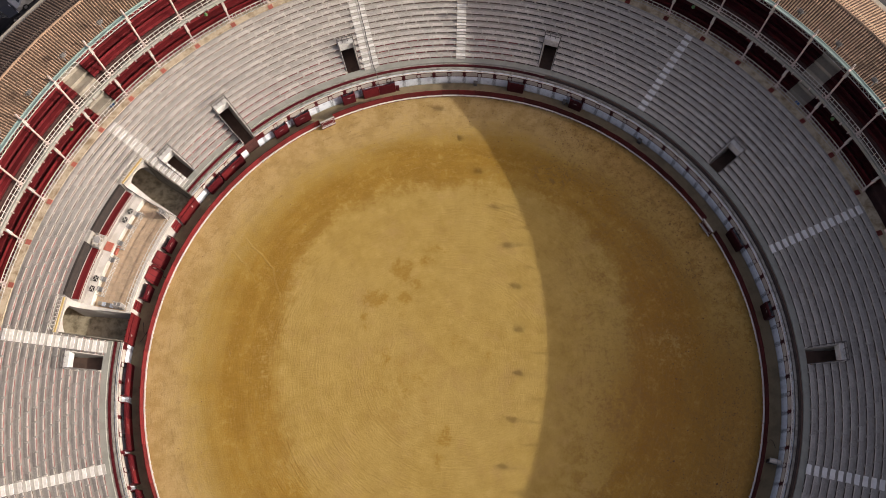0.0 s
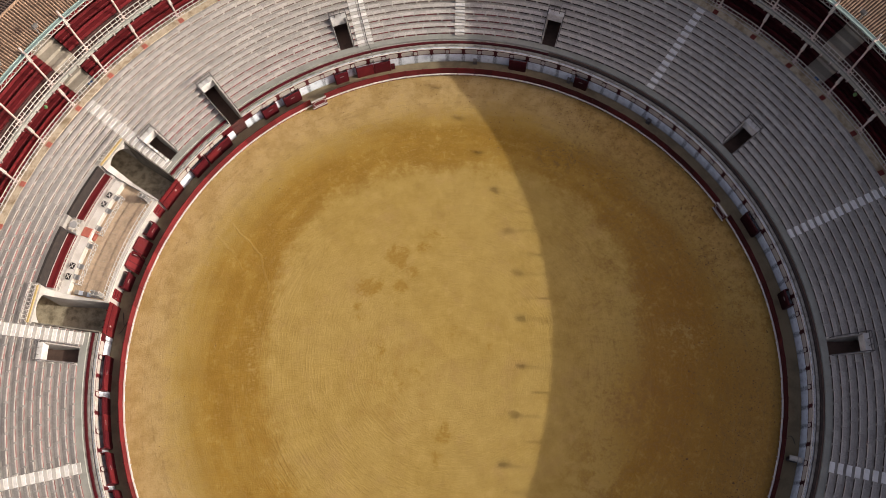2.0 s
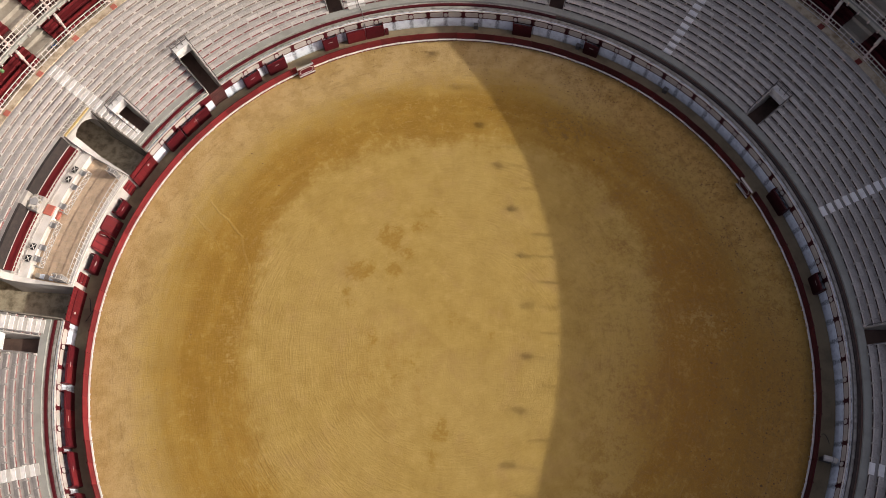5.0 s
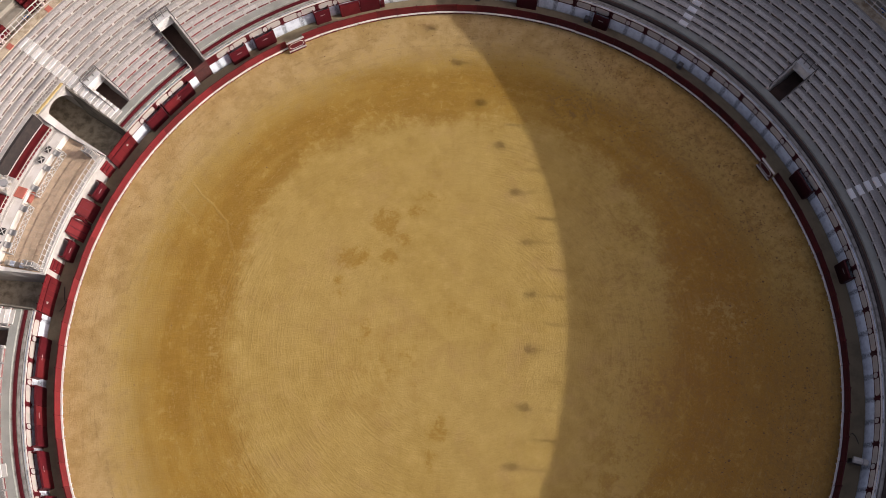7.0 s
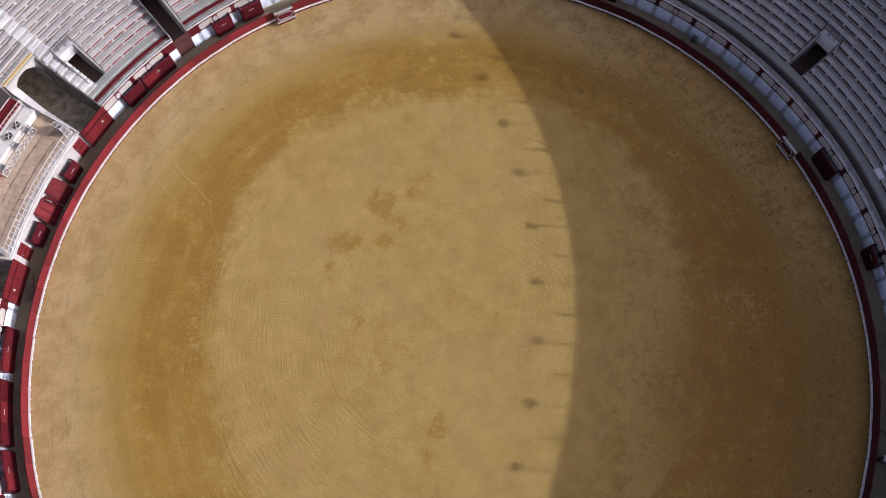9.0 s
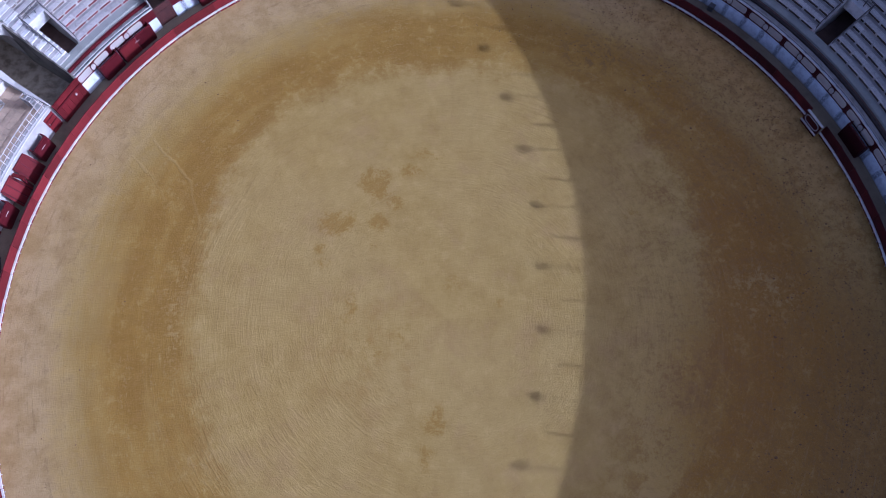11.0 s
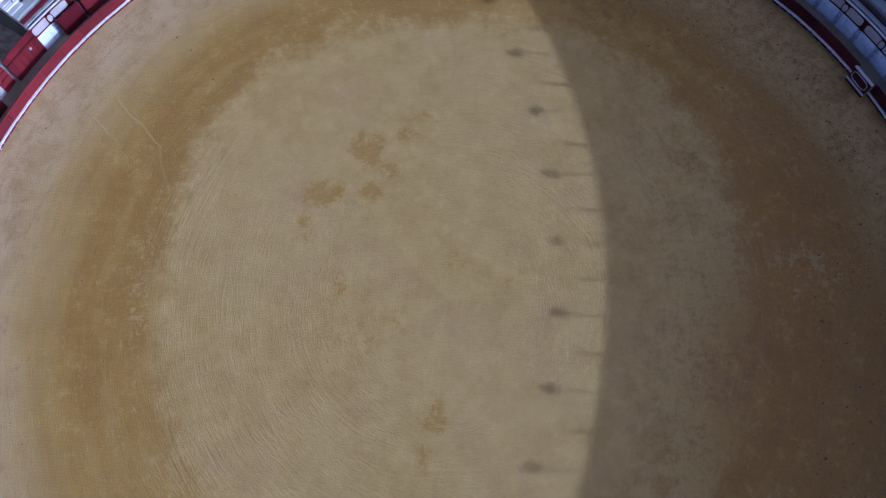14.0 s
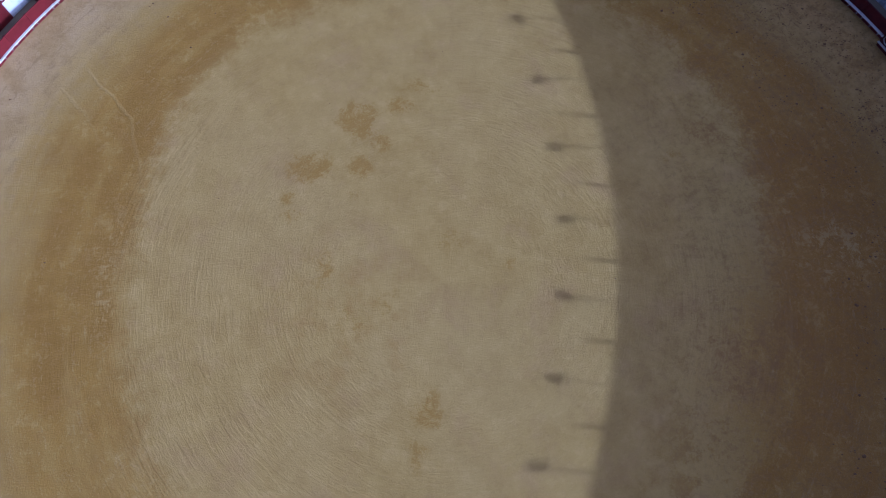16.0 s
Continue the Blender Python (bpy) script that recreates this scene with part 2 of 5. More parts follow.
    combed = times(m.ramp(total(ringed(0.42, 2.6, 3.0, 0.6), off(mid, 0.5)), 0.50, 0.66), m.ramp(r, 5.0, 8.5), m.ramp(r, 20.0, 15.5, 0.15, 1.0))
    worked = times(m.ramp(m.noise(0.33, 4.0, 0.7), 0.40, 0.58, 0.25, 1.0), m.ramp(r, 14.5, 18.5, 1.0, 0.25), m.ramp(r, 2.0, 6.0))
    g1, g2 = times(m.ramp(groove, 0.38, 0.62), combed), times(m.ramp(ripple, 0.36, 0.66), worked)
    c = m.mix(m.math("MULTIPLY", g1, 0.06), c, (0.56, 0.39, 0.15))
    c = m.mix(m.math("MULTIPLY", g2, 0.05), c, (0.56, 0.40, 0.16))
    h = total(m.math("MULTIPLY", g1, 0.20), m.math("MULTIPLY", g2, 0.19), m.math("MULTIPLY", fine, 0.55), m.math("MULTIPLY", grit, 0.30), m.math("MULTIPLY", mid, 0.35), m.math("MULTIPLY", rut, 0.2), m.math("MULTIPLY", streak, 0.3))
    return m.done(c, h, 0.65, 0.08)


def asphalt_material():
    m = Nodes("asphalt", 0.9)
    c = m.mix(m.noise(0.4, 4.0, 0.6), (0.035, 0.037, 0.042), (0.075, 0.075, 0.08))
    return m.done(c, m.noise(30.0), 0.3, 0.01)


def stone_material():
    m = Nodes("stone_seat", 0.85)
    big = m.noise(0.7, 5.0, 0.65)
    c = m.mix(m.ramp(big, 0.3, 0.7), (0.60, 0.578, 0.545), (0.48, 0.46, 0.432))
    c = m.mix(m.ramp(m.noise(3.2, 4.0, 0.7), 0.52, 0.74, 0.0, 0.6), c, (0.27, 0.235, 0.205))
    c = m.mix(m.ramp(m.noise(14.0, 2.0, 0.6), 0.6, 0.8, 0.0, 0.5), c, (0.66, 0.61, 0.56))
    # stone darkened away from +y: lens falloff and shade put into the colour
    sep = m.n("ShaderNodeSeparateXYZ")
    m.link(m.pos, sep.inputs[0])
    dim_y = m.math("ADD", sep.outputs[1], m.math("MULTIPLY", m.math("SUBTRACT", big, 0.5), 14.0))
    dim_amt = m.ramp(sep.outputs[0], 8.0, -8.0, 0.5, 0.95)
    c = m.mix(m.math("MULTIPLY", m.ramp(dim_y, 19.0, 6.0), dim_amt), c, m.mix(m.noise(2.4, 5.0, 0.75), (0.15, 0.144, 0.139), (0.315, 0.303, 0.29)))
    c = m.mix(m.ramp(m.noise(7.5, 4.0, 0.75), 0.46, 0.70, 0.0, 0.45), c, (0.19, 0.17, 0.157))
    c = m.mix(m.ramp(m.noise(16.0, 3.0, 0.7), 0.55, 0.75, 0.0, 0.45), c, (0.70, 0.655, 0.61))
    v = m.math("ADD", m.math("MULTIPLY", m.island(), 0.32), 0.84)
    g = m.n("ShaderNodeHueSaturation")
    m.put(g.inputs["Value"], v)
    m.put(g.inputs["Color"], c)
    return m.done(g.outputs[0], m.noise(20.0), 0.2, 0.008)


def red_material(name, plus_x, faded, rough):
    """Red boards: faded red at -x, darkened to maroon at +x to imitate the stand's shade."""
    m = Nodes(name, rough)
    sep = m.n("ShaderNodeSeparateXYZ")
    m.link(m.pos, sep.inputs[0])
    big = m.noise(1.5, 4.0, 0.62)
    c = m.mix(m.ramp(m.math("ADD", sep.outputs[0], m.math("MULTIPLY", m.math("SUBTRACT", big, 0.5), 8.0)), -6.0, 9.0), faded, plus_x)
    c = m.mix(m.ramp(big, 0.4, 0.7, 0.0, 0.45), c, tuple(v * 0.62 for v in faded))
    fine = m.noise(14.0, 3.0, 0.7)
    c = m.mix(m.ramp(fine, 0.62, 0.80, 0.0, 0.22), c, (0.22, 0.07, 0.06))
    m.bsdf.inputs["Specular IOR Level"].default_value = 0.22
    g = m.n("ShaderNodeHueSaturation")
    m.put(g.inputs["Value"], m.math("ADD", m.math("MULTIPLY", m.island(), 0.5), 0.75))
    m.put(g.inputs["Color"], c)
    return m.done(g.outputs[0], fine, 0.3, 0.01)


def whitewash_material():
    """Limewash with the shade's blue cast put into its base, and grey drip stains below every post and roundel of the
    ring wall.
    """
    m = Nodes("whitewash", 0.85)
    sep = m.n("ShaderNodeSeparateXYZ")
    m.link(m.pos, sep.inputs[0])
    big, small = m.noise(2.2, 4.0, 0.62), m.noise(9.0, 4.0, 0.72)
    c = m.mix(m.ramp(big, 0.40, 0.74, 0.0, 0.45), (0.84, 0.91, 0.98), (0.36, 0.41, 0.48))
    turn = m.math("MULTIPLY", m.math("ARCTAN2", sep.outputs[1], sep.outputs[0]), 180 / math.pi / 3.0)
    beat = m.math("ABSOLUTE", m.math("SUBTRACT", m.math("FRACT", m.math("ADD", turn, 10.33)), 0.5))
    wide = m.math("ADD", beat, m.math("MULTIPLY", m.math("SUBTRACT", big, 0.5), 0.3))
    drip = m.math("MULTIPLY", m.ramp(wide, 0.16, 0.05), m.ramp(small, 0.36, 0.56, 0.2, 0.8))
    c = m.mix(drip, c, (0.17, 0.20, 0.235))
    c = m.mix(m.ramp(m.math("ADD", sep.outputs[2], m.math("MULTIPLY", small, 0.5)), 0.5, 0.22, 0.0, 0.6), c, (0.16, 0.17, 0.10))
    return m.done(c, small, 0.3, 0.01)


def tile_material():
    m = Nodes("roof_tile", 0.9)
    c = m.mix(m.noise(1.1, 5.0, 0.7), (0.40, 0.27, 0.18), (0.23, 0.155, 0.11))
    c = m.mix(m.ramp(m.noise(5.0, 4.0, 0.7), 0.5, 0.75, 0.0, 0.55), c, (0.48, 0.35, 0.245))
    c = m.mix(m.ramp(m.noise(0.35, 3.0, 0.6), 0.55, 0.7, 0.0, 0.4), c, (0.16, 0.12, 0.09))
    c = m.mix(m.ramp(m.noise(2.6, 4.0, 0.7), 0.54, 0.66, 0.0, 0.65), c, (0.12, 0.085, 0.062))
    v = m.math("ADD", m.math("MULTIPLY", m.island(False), 0.7), 0.65)
    g = m.n("ShaderNodeHueSaturation")
    m.put(g.inputs["Value"], v)
    m.put(g.inputs["Color"], c)
    return m.done(g.outputs[0], m.noise(12.0), 0.4, 0.02)


SAND = sand_material()
ASPHALT = asphalt_material()
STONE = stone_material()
TILE = tile_material()
CONCRETE = worn("concrete", (0.42, 0.385, 0.32), (0.25, 0.22, 0.175), 0.9, 0.6, 0.9)
FOOTING = worn("footing_stone", (0.42, 0.402, 0.375), (0.24, 0.228, 0.21), 0.9, 0.7, 1.6)
ALLEY = worn("trodden_earth", (0.29, 0.235, 0.145), (0.17, 0.135, 0.085), 0.95, 0.7, 0.8)
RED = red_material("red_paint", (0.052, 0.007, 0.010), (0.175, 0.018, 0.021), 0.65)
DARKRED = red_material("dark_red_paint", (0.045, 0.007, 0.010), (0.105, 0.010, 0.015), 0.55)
FADED = worn("faded_red_paint", (0.20, 0.042, 0.046), (0.16, 0.09, 0.08), 0.8, 0.8, 2.6, per_object=0.5)
PINKRISER = worn("bleached_red_paint", (0.24, 0.10, 0.097), (0.27, 0.20, 0.187), 0.85, 0.9, 2.6, per_object=0.5)
SLATE = worn("dark_stone_slab", (0.03, 0.026, 0.025), (0.06, 0.045, 0.04), 0.9, 0.7, 2.6)
# near-black boards for the +x stand: its shade put into the colour
SHADEBOARD = worn("shade_dark_board", (0.045, 0.032, 0.03), (0.085, 0.065, 0.055), 0.9, 0.7, 2.6, per_object=0.5)
RUBBER = worn("rubber", (0.02, 0.02, 0.02), (0.03, 0.028, 0.025), 0.85, 0.4, 3.0)
SOIL = worn("damp_soil", (0.19, 0.105, 0.04), (0.12, 0.07, 0.03), 0.95, 0.6, 2.0, per_object=0.0)
PITFLOOR = worn("brown_pit_floor", (0.15, 0.095, 0.075), (0.08, 0.055, 0.045), 0.9, 0.7, 1.4)
OLDRISER = worn("weathered_riser_paint", (0.17, 0.12, 0.105), (0.23, 0.20, 0.18), 0.85, 0.8, 2.6, per_object=0.5)
SALMON = red_material("salmon_paint", (0.15, 0.030, 0.025), (0.43, 0.135, 0.10), 0.8)
WHITE = worn("white_paint", (0.54, 0.525, 0.495), (0.37, 0.345, 0.31), 0.7, 0.5, 1.3)
# white lifted for level tops, since the low sun lights upright faces more
DECKWHITE = worn("cream_deck_paint", (0.74, 0.72, 0.67), (0.47, 0.42, 0.33), 0.75, 0.45, 1.1)
FOOTWHITE = worn("white_foot_paint", (0.78, 0.755, 0.71), (0.46, 0.42, 0.37), 0.7, 0.4, 1.5)
FRONTSTONE = worn("mossy_front_stone", (0.38, 0.365, 0.33), (0.17, 0.155, 0.135), 0.9, 0.85, 2.3)
LIME = whitewash_material()
OLDLIME = worn("old_whitewash", (0.74, 0.745, 0.73), (0.36, 0.345, 0.32), 0.9, 0.6, 1.6)
CREAM = worn("cream_paint", (0.54, 0.505, 0.455), (0.33, 0.30, 0.265), 0.75, 0.4, 1.5)
OCHRE = worn("ochre_render", (0.57, 0.49, 0.36), (0.25, 0.175, 0.10), 0.9, 0.9, 1.3)
YELLOW = worn("yellow_paint", (0.54, 0.41, 0.17), (0.40, 0.30, 0.14), 0.8, 0.5, 1.4)
STEPWHITE = worn("white_step_paint", (0.80, 0.80, 0.785), (0.50, 0.485, 0.46), 0.8, 0.5, 2.2, per_object=0.2)
BRIGHTWHITE = worn("bright_white_step_paint", (0.86, 0.87, 0.87), (0.66, 0.66, 0.65), 0.7, 0.4, 2.2, per_object=0.1)
STEEL = worn("grey_steel", (0.33, 0.33, 0.33), (0.16, 0.15, 0.14), 0.5, 0.4, 2.0, metal=0.3)
DARKSTEEL = worn("dark_steel", (0.10, 0.10, 0.105), (0.16, 0.12, 0.09), 0.55, 0.4, 3.0, metal=0.2)
PINKSTEEL = worn("pale_painted_steel", (0.62, 0.53, 0.50), (0.42, 0.33, 0.30), 0.55, 0.4, 2.0)
GREENSTEEL = worn("pale_green_gutter", (0.30, 0.41, 0.385), (0.19, 0.26, 0.245), 0.6, 0.5, 1.2)
WALKWAY = worn("green_grey_walkway", (0.35, 0.36, 0.325), (0.24, 0.245, 0.215), 0.9, 0.6, 0.8)
PAVING = worn("tan_floor_tile", (0.57, 0.43, 0.295), (0.35, 0.27, 0.185), 0.75, 0.65, 1.6)
BROWNFLOOR = worn("brown_floor", (0.085, 0.04, 0.035), (0.045, 0.024, 0.022), 0.9, 0.6, 1.2)
NOSING = worn("pale_stone_nosing", (0.58, 0.555, 0.52), (0.39, 0.365, 0.335), 0.85, 0.7, 2.2)
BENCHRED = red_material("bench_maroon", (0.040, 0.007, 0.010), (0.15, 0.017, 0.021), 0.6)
# deck between the ribs, coloured dark to deepen the grooves' shade
CHANNEL = worn("shaded_channel_tile", (0.10, 0.062, 0.043), (0.055, 0.036, 0.026), 0.95, 0.6, 1.2)
PASSAGE = worn("passage_earth", (0.47, 0.41, 0.30), (0.16, 0.135, 0.09), 0.95, 0.9, 1.6)
OXBLOOD = worn("oxblood_planks", (0.095, 0.030, 0.026), (0.055, 0.022, 0.02), 0.8, 0.6, 2.2)
# stains and the shade of the gate's inner wall, both in one dark colour
DARKWALL = worn("shaded_stained_wall", (0.17, 0.155, 0.125), (0.05, 0.045, 0.038), 0.95, 0.9, 1.1)
DARKSTONE = worn("grey_slab", (0.13, 0.125, 0.12), (0.08, 0.075, 0.07), 0.85, 0.5, 1.2)


# ---- mesh tools ----
def polar(r, a, z):
    a = radians(a)
    return (r * math.cos(a), r * math.sin(a), z)


class Geo:
    """Collects faces for one mesh."""

    def __init__(self):
        self.v, self.f = [], []

    def add(self, verts, faces):
        k = len(self.v)
        self.v += [tuple(p) for p in verts]
        self.f += [tuple(k + i for i in f) for f in faces]
        return self

    def lathe(self, prof, a0, a1, seg=0, closed=False):
        """Turns a closed outline of (r, z), counter-clockwise with r to the right, from angle a0 to a1 (degrees)."""
        n = len(prof)
        full = closed
        seg = seg or max(1, int(math.ceil((a1 - a0) / 2.0)))
        verts = []
        for i in range(seg + (0 if full else 1)):
            a = a0 + (a1 - a0) * i / seg
            verts += [polar(r, a, z) for r, z in prof]
        faces = []
        for i in range(seg):
            j = (i + 1) % seg if full else i + 1
            for k in range(n):
                l = (k + 1) % n
                faces.append((i * n + k, i * n + l, j * n + l, j * n + k)[::-1])
        if not full:
            faces.append(tuple(range(n)))
            faces.append(tuple(seg * n + k for k in range(n))[::-1])
        return self.add(verts, [f[::-1] for f in faces])

    def sector(self, r0, r1, z0, z1, a0, a1, seg=0):
        return self.lathe([(r0, z0), (r1, z0), (r1, z1), (r0, z1)], a0, a1, seg)

    def box(self, sx, sy, sz, m=None, c=0.0):
        """A box of that size, standing on z = 0 of the pose m, its upper edges cut by c."""
        m = m or Matrix()
        x, y = sx / 2, sy / 2
        low = [(-x, -y, 0), (x, -y, 0), (x, y, 0), (-x, y, 0)]
        if c:
            mid = [(a, b, sz - c) for a, b, _ in low]
            top = [(a - math.copysign(c, a), b - math.copysign(c, b), sz) for a, b, _ in low]
            rings = [low, mid, top]
        else:
            rings = [low, [(a, b, sz) for a, b, _ in low]]
        verts = [m @ Vector(p) for ring in rings for p in ring]
        faces = [(3, 2, 1, 0)]
        for k in range(len(rings) - 1):
            for i in range(4):
                j = (i + 1) % 4
                faces.append((4 * k + i, 4 * k + j, 4 * k + 4 + j, 4 * k + 4 + i))
        t = 4 * (len(rings) - 1)
        faces.append((t, t + 1, t + 2, t + 3))
        return self.add(verts, faces)

    def tube(self, pts, rad, sides=6, loop=False):
        pts = [Vector(p) for p in pts]
        n = len(pts)
        verts = []
        for i, p in enumerate(pts):
            a = pts[(i - 1) % n] if (loop or i > 0) else p
            b = pts[(i + 1) % n] if (loop or i < n - 1) else p
            d = (b - a).normalized()
            u = d.cross(Vector((0, 0, 1)))
            u = u.normalized() if u.length > 1e-3 else Vector((1, 0, 0))
            w = d.cross(u).normalized()
            for k in range(sides):
                t = 2 * math.pi * k / sides
                verts.append(p + (u * math.cos(t) + w * math.sin(t)) * rad)
        faces = []
        for i in range(n if loop else n - 1):
            j = (i + 1) % n
            for k in range(sides):
                l = (k + 1) % sides
                faces.append((i * sides + k, i * sides + l, j * sides + l, j * sides + k))
        if not loop:
            faces.append(tuple(range(sides))[::-1])
            faces.append(tuple((n - 1) * sides + k for k in range(sides)))
        return self.add(verts, faces)

    def plate(self, outline, t, m):
        """A flat plate: an outline of (x, y) in the pose m, t thick along its z."""
        n = len(outline)
        verts = [m @ Vector((x, y, 0)) for x, y in outline] + [m @ Vector((x, y, t)) for x, y in outline]
        faces = [tuple(range(n))[::-1], tuple(range(n, 2 * n))]
        faces += [(i, (i + 1) % n, n + (i + 1) % n, n + i) for i in range(n)]
        return self.add(verts, faces)

    def mesh(self, name, mat):
        me = bpy.data.meshes.new(name)
        me.from_pydata(self.v, [], self.f)
        me.materials.append(mat)
        bm = bmesh.new()
        bm.from_mesh(me)
        bmesh.ops.recalc_face_normals(bm, faces=bm.faces)
        bm.to_mesh(me)
        bm.free()
        me.update()
        return me


def part(name, geo, mat, parent, label="", m=None):
    ob = new(name, geo.mesh(name, mat) if isinstance(geo, Geo) else geo)
    ob.parent = parent
    if m is not None:
        ob.matrix_basis = m
    return tagged(ob, label) if label else ob


def solid(name, geo, mat, label="", category="", group="", kind=""):
    return tagged(new(name, geo.mesh(name, mat)), label, category, group, kind)


def thing(name, label, category, group="", m=None, kind=""):
    ob = new(name)
    if m is not None:
        ob.matrix_basis = m
    return tagged(ob, label, category, group, kind)


def at(a, r=0.0, z=0.0):
    """A pose on the ring: x points away from the middle, y along the ring."""
    return pose(r * math.cos(radians(a)), r * math.sin(radians(a)), z, 0, 0, a)


def spans(a0, a1, cuts):
    """What is left of a0..a1 when the cuts are taken out."""
    out, a = [], a0
    for c0, c1 in sorted(cuts):
        if c1 <= a or c0 >= a1:
            continue
        if c0 > a:
            out.append((a, c0))
        a = max(a, c1)
    if a < a1:
        out.append((a, a1))
    return out


# ---- the plan of the ring ----
PHASE = 3.45                      # a column stands at this angle and every six degrees from it
ROWS, ROW_R, ROW_D, ROW_Z, ROW_H = 14, 28.95, 0.483, 2.2, 0.28
ENTRIES = [0.5 + 36 * k for k in range(10)]          # stair entrances in the seating
EXTRA_ENTRY = 132.3
BOX = (152.2, 171.4)              # the president's terrace
GATE_A, GATE_B = (147.3, 152.2), (171.4, 176.7)
AISLES = ((19.2, 0.72), (53.2, 0.66), (88.3, 0.85), (105.1, 1.4), (146.2, 0.95), (177.9, 0.95), (197.6, 0.8), (342.7, 0.78), (233.5, 0.8), (270.0, 0.8), (306.0, 0.8))


def row_r(i):
    return ROW_R + ROW_D * i


def row_z(i):
    return ROW_Z + ROW_H * (i + 1)


# ---- ground, street and sand ----
g = Geo()
g.add([(-2500, -2500, -0.12), (2500, -2500, -0.12), (2500, 2500, -0.12), (-2500, 2500, -0.12)], [(0, 1, 2, 3)])
solid("ground", g, ASPHALT, "dark grey asphalt street round the bullring", "street", kind="structure")
g = Geo()
rings = [0.0] + [26.3 * (k / 26) for k in range(1, 27)]
n = 120
verts = [(0, 0, 0)]
for k in range(1, 27):
    for i in range(n):
        verts.append(polar(rings[k], 360 * i / n, 0.0 if k < 25 else 0.02 * (k - 24)))
faces = [(0, 1 + i, 1 + (i + 1) % n) for i in range(n)]
for k in range(25):
    for i in range(n):
        j = (i + 1) % n
        faces.append((1 + k * n + i, 1 + (k + 1) * n + i, 1 + (k + 1) * n + j, 1 + k * n + j))
g.add(verts, faces)
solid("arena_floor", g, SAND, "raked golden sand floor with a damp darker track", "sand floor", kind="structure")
g = Geo().lathe([(26.02, -0.1), (28.0, -0.1), (28.0, 0.05), (26.02, 0.05)], 0, 360, 180, True)
solid("pavement_alley", g, ALLEY, "trodden grey-brown earth alley behind the fence", "alley", kind="structure")

# loose clods of dark soil kicked up on the sand, thickest before the +x fence
rng = np.random.default_rng(7)
g, made = Geo(), 0
while made < 2200:
    a, r = rng.uniform(-30, 215), 25.7 * math.sqrt(rng.uniform(0.02, 1))
    dense = 0.006 + 0.994 * max(0.0, min(1.0, (r - 17.5) / 6)) * (1.0 if a < 62 else max(0.012, 1 - (a - 62) / 22))
    dense *= 0.25 + 1.5 * max(0.0, noise.noise(Vector((r * math.cos(radians(a)) * 0.35, r * math.sin(radians(a)) * 0.35, 3.0))) + 0.15)
    if rng.uniform() > dense:
        continue
    made += 1
    w = rng.lognormal(-3.3, 0.4) * (1.0 if r > 18 else 0.6)
    h = w * rng.uniform(0.3, 0.5)
    px, py, _ = polar(r, a, 0)
    turn, n = rng.uniform(0, 6.28), 6
    foot = [(px + w * rng.uniform(0.7, 1.25) * math.cos(turn + q), py + w * rng.uniform(0.55, 1.0) * math.sin(turn + q), -0.01) for q in [2 * math.pi * k / n for k in range(n)]]
    top = [(px + (fx - px) * 0.55 + 0.1 * w, py + (fy - py) * 0.55, h * rng.uniform(0.8, 1.1)) for fx, fy, _ in foot]
    g.add(foot + top, [(k, (k + 1) % n, n + (k + 1) % n, n + k) for k in range(n)] + [tuple(range(n, 2 * n))])
solid("soil_clods", g, SOIL, "small dark soil clods strewn over the sand", "clods", kind="stuff")

# ---- seating bank: stepped base, cut for entrances, gates and terrace ----
PORTAL = (GATE_A[0], GATE_B[1])
E_HALF = 1.32
entry_cuts = [(a - E_HALF, a + E_HALF) for a in ENTRIES if not PORTAL[0] < a < PORTAL[1]] + [(EXTRA_ENTRY - E_HALF, EXTRA_ENTRY + E_HALF)]
entry_cuts += [(a0 + 360, a1 + 360) for a0, a1 in entry_cuts if a0 < 60] + [(a0 - 360, a1 - 360) for a0, a1 in entry_cuts if a1 > 300]
PIT_ROWS = 5          # rows that an entrance cuts away
BACK_ROW = 7          # first row behind the terrace and the gates
bank = thing("seating_base", "stepped grey stone seating bank of the bullring", "seating bank", kind="structure")
for i in range(ROWS):
    g = Geo()
    low = [PORTAL] if i < BACK_ROW else []
    cuts = low + entry_cuts + [GATE_A, GATE_B]
    r0, r1, z1 = row_r(i), row_r(i + 1), row_z(i)
    for a0, a1 in spans(-24, 336, cuts):
        g.lathe([(r0, 0), (r1, 0), (r1, z1 - 0.035), (r0 + 0.27, z1 - 0.035), (r0 + 0.27, z1 - 0.1), (r0, z1 - 0.1)], a0, a1)
    if i >= BACK_ROW:
        for a0, a1 in (GATE_A, GATE_B):
            g.sector(r0, r1, 3.75, z1 - 0.08, a0, a1)
    if i >= PIT_ROWS:
        for a0, a1 in entry_cuts:
            if -24 <= a0 < 336 - 1:
                g.sector(r0, r1, row_z(PIT_ROWS) - 0.75, z1 - 0.08, a0, a1)
    part("seating_step", g, FOOTING, bank)
g = Geo()
for a0, a1 in spans(-24, 336, [PORTAL] + [(EXTRA_ENTRY - E_HALF, EXTRA_ENTRY + E_HALF)]):
    g.sector(28.42, ROW_R, 0, ROW_Z, a0, a1)
solid("walkway", g, WALKWAY, "green-grey worn walkway below the first seat row", "walkway", kind="structure")


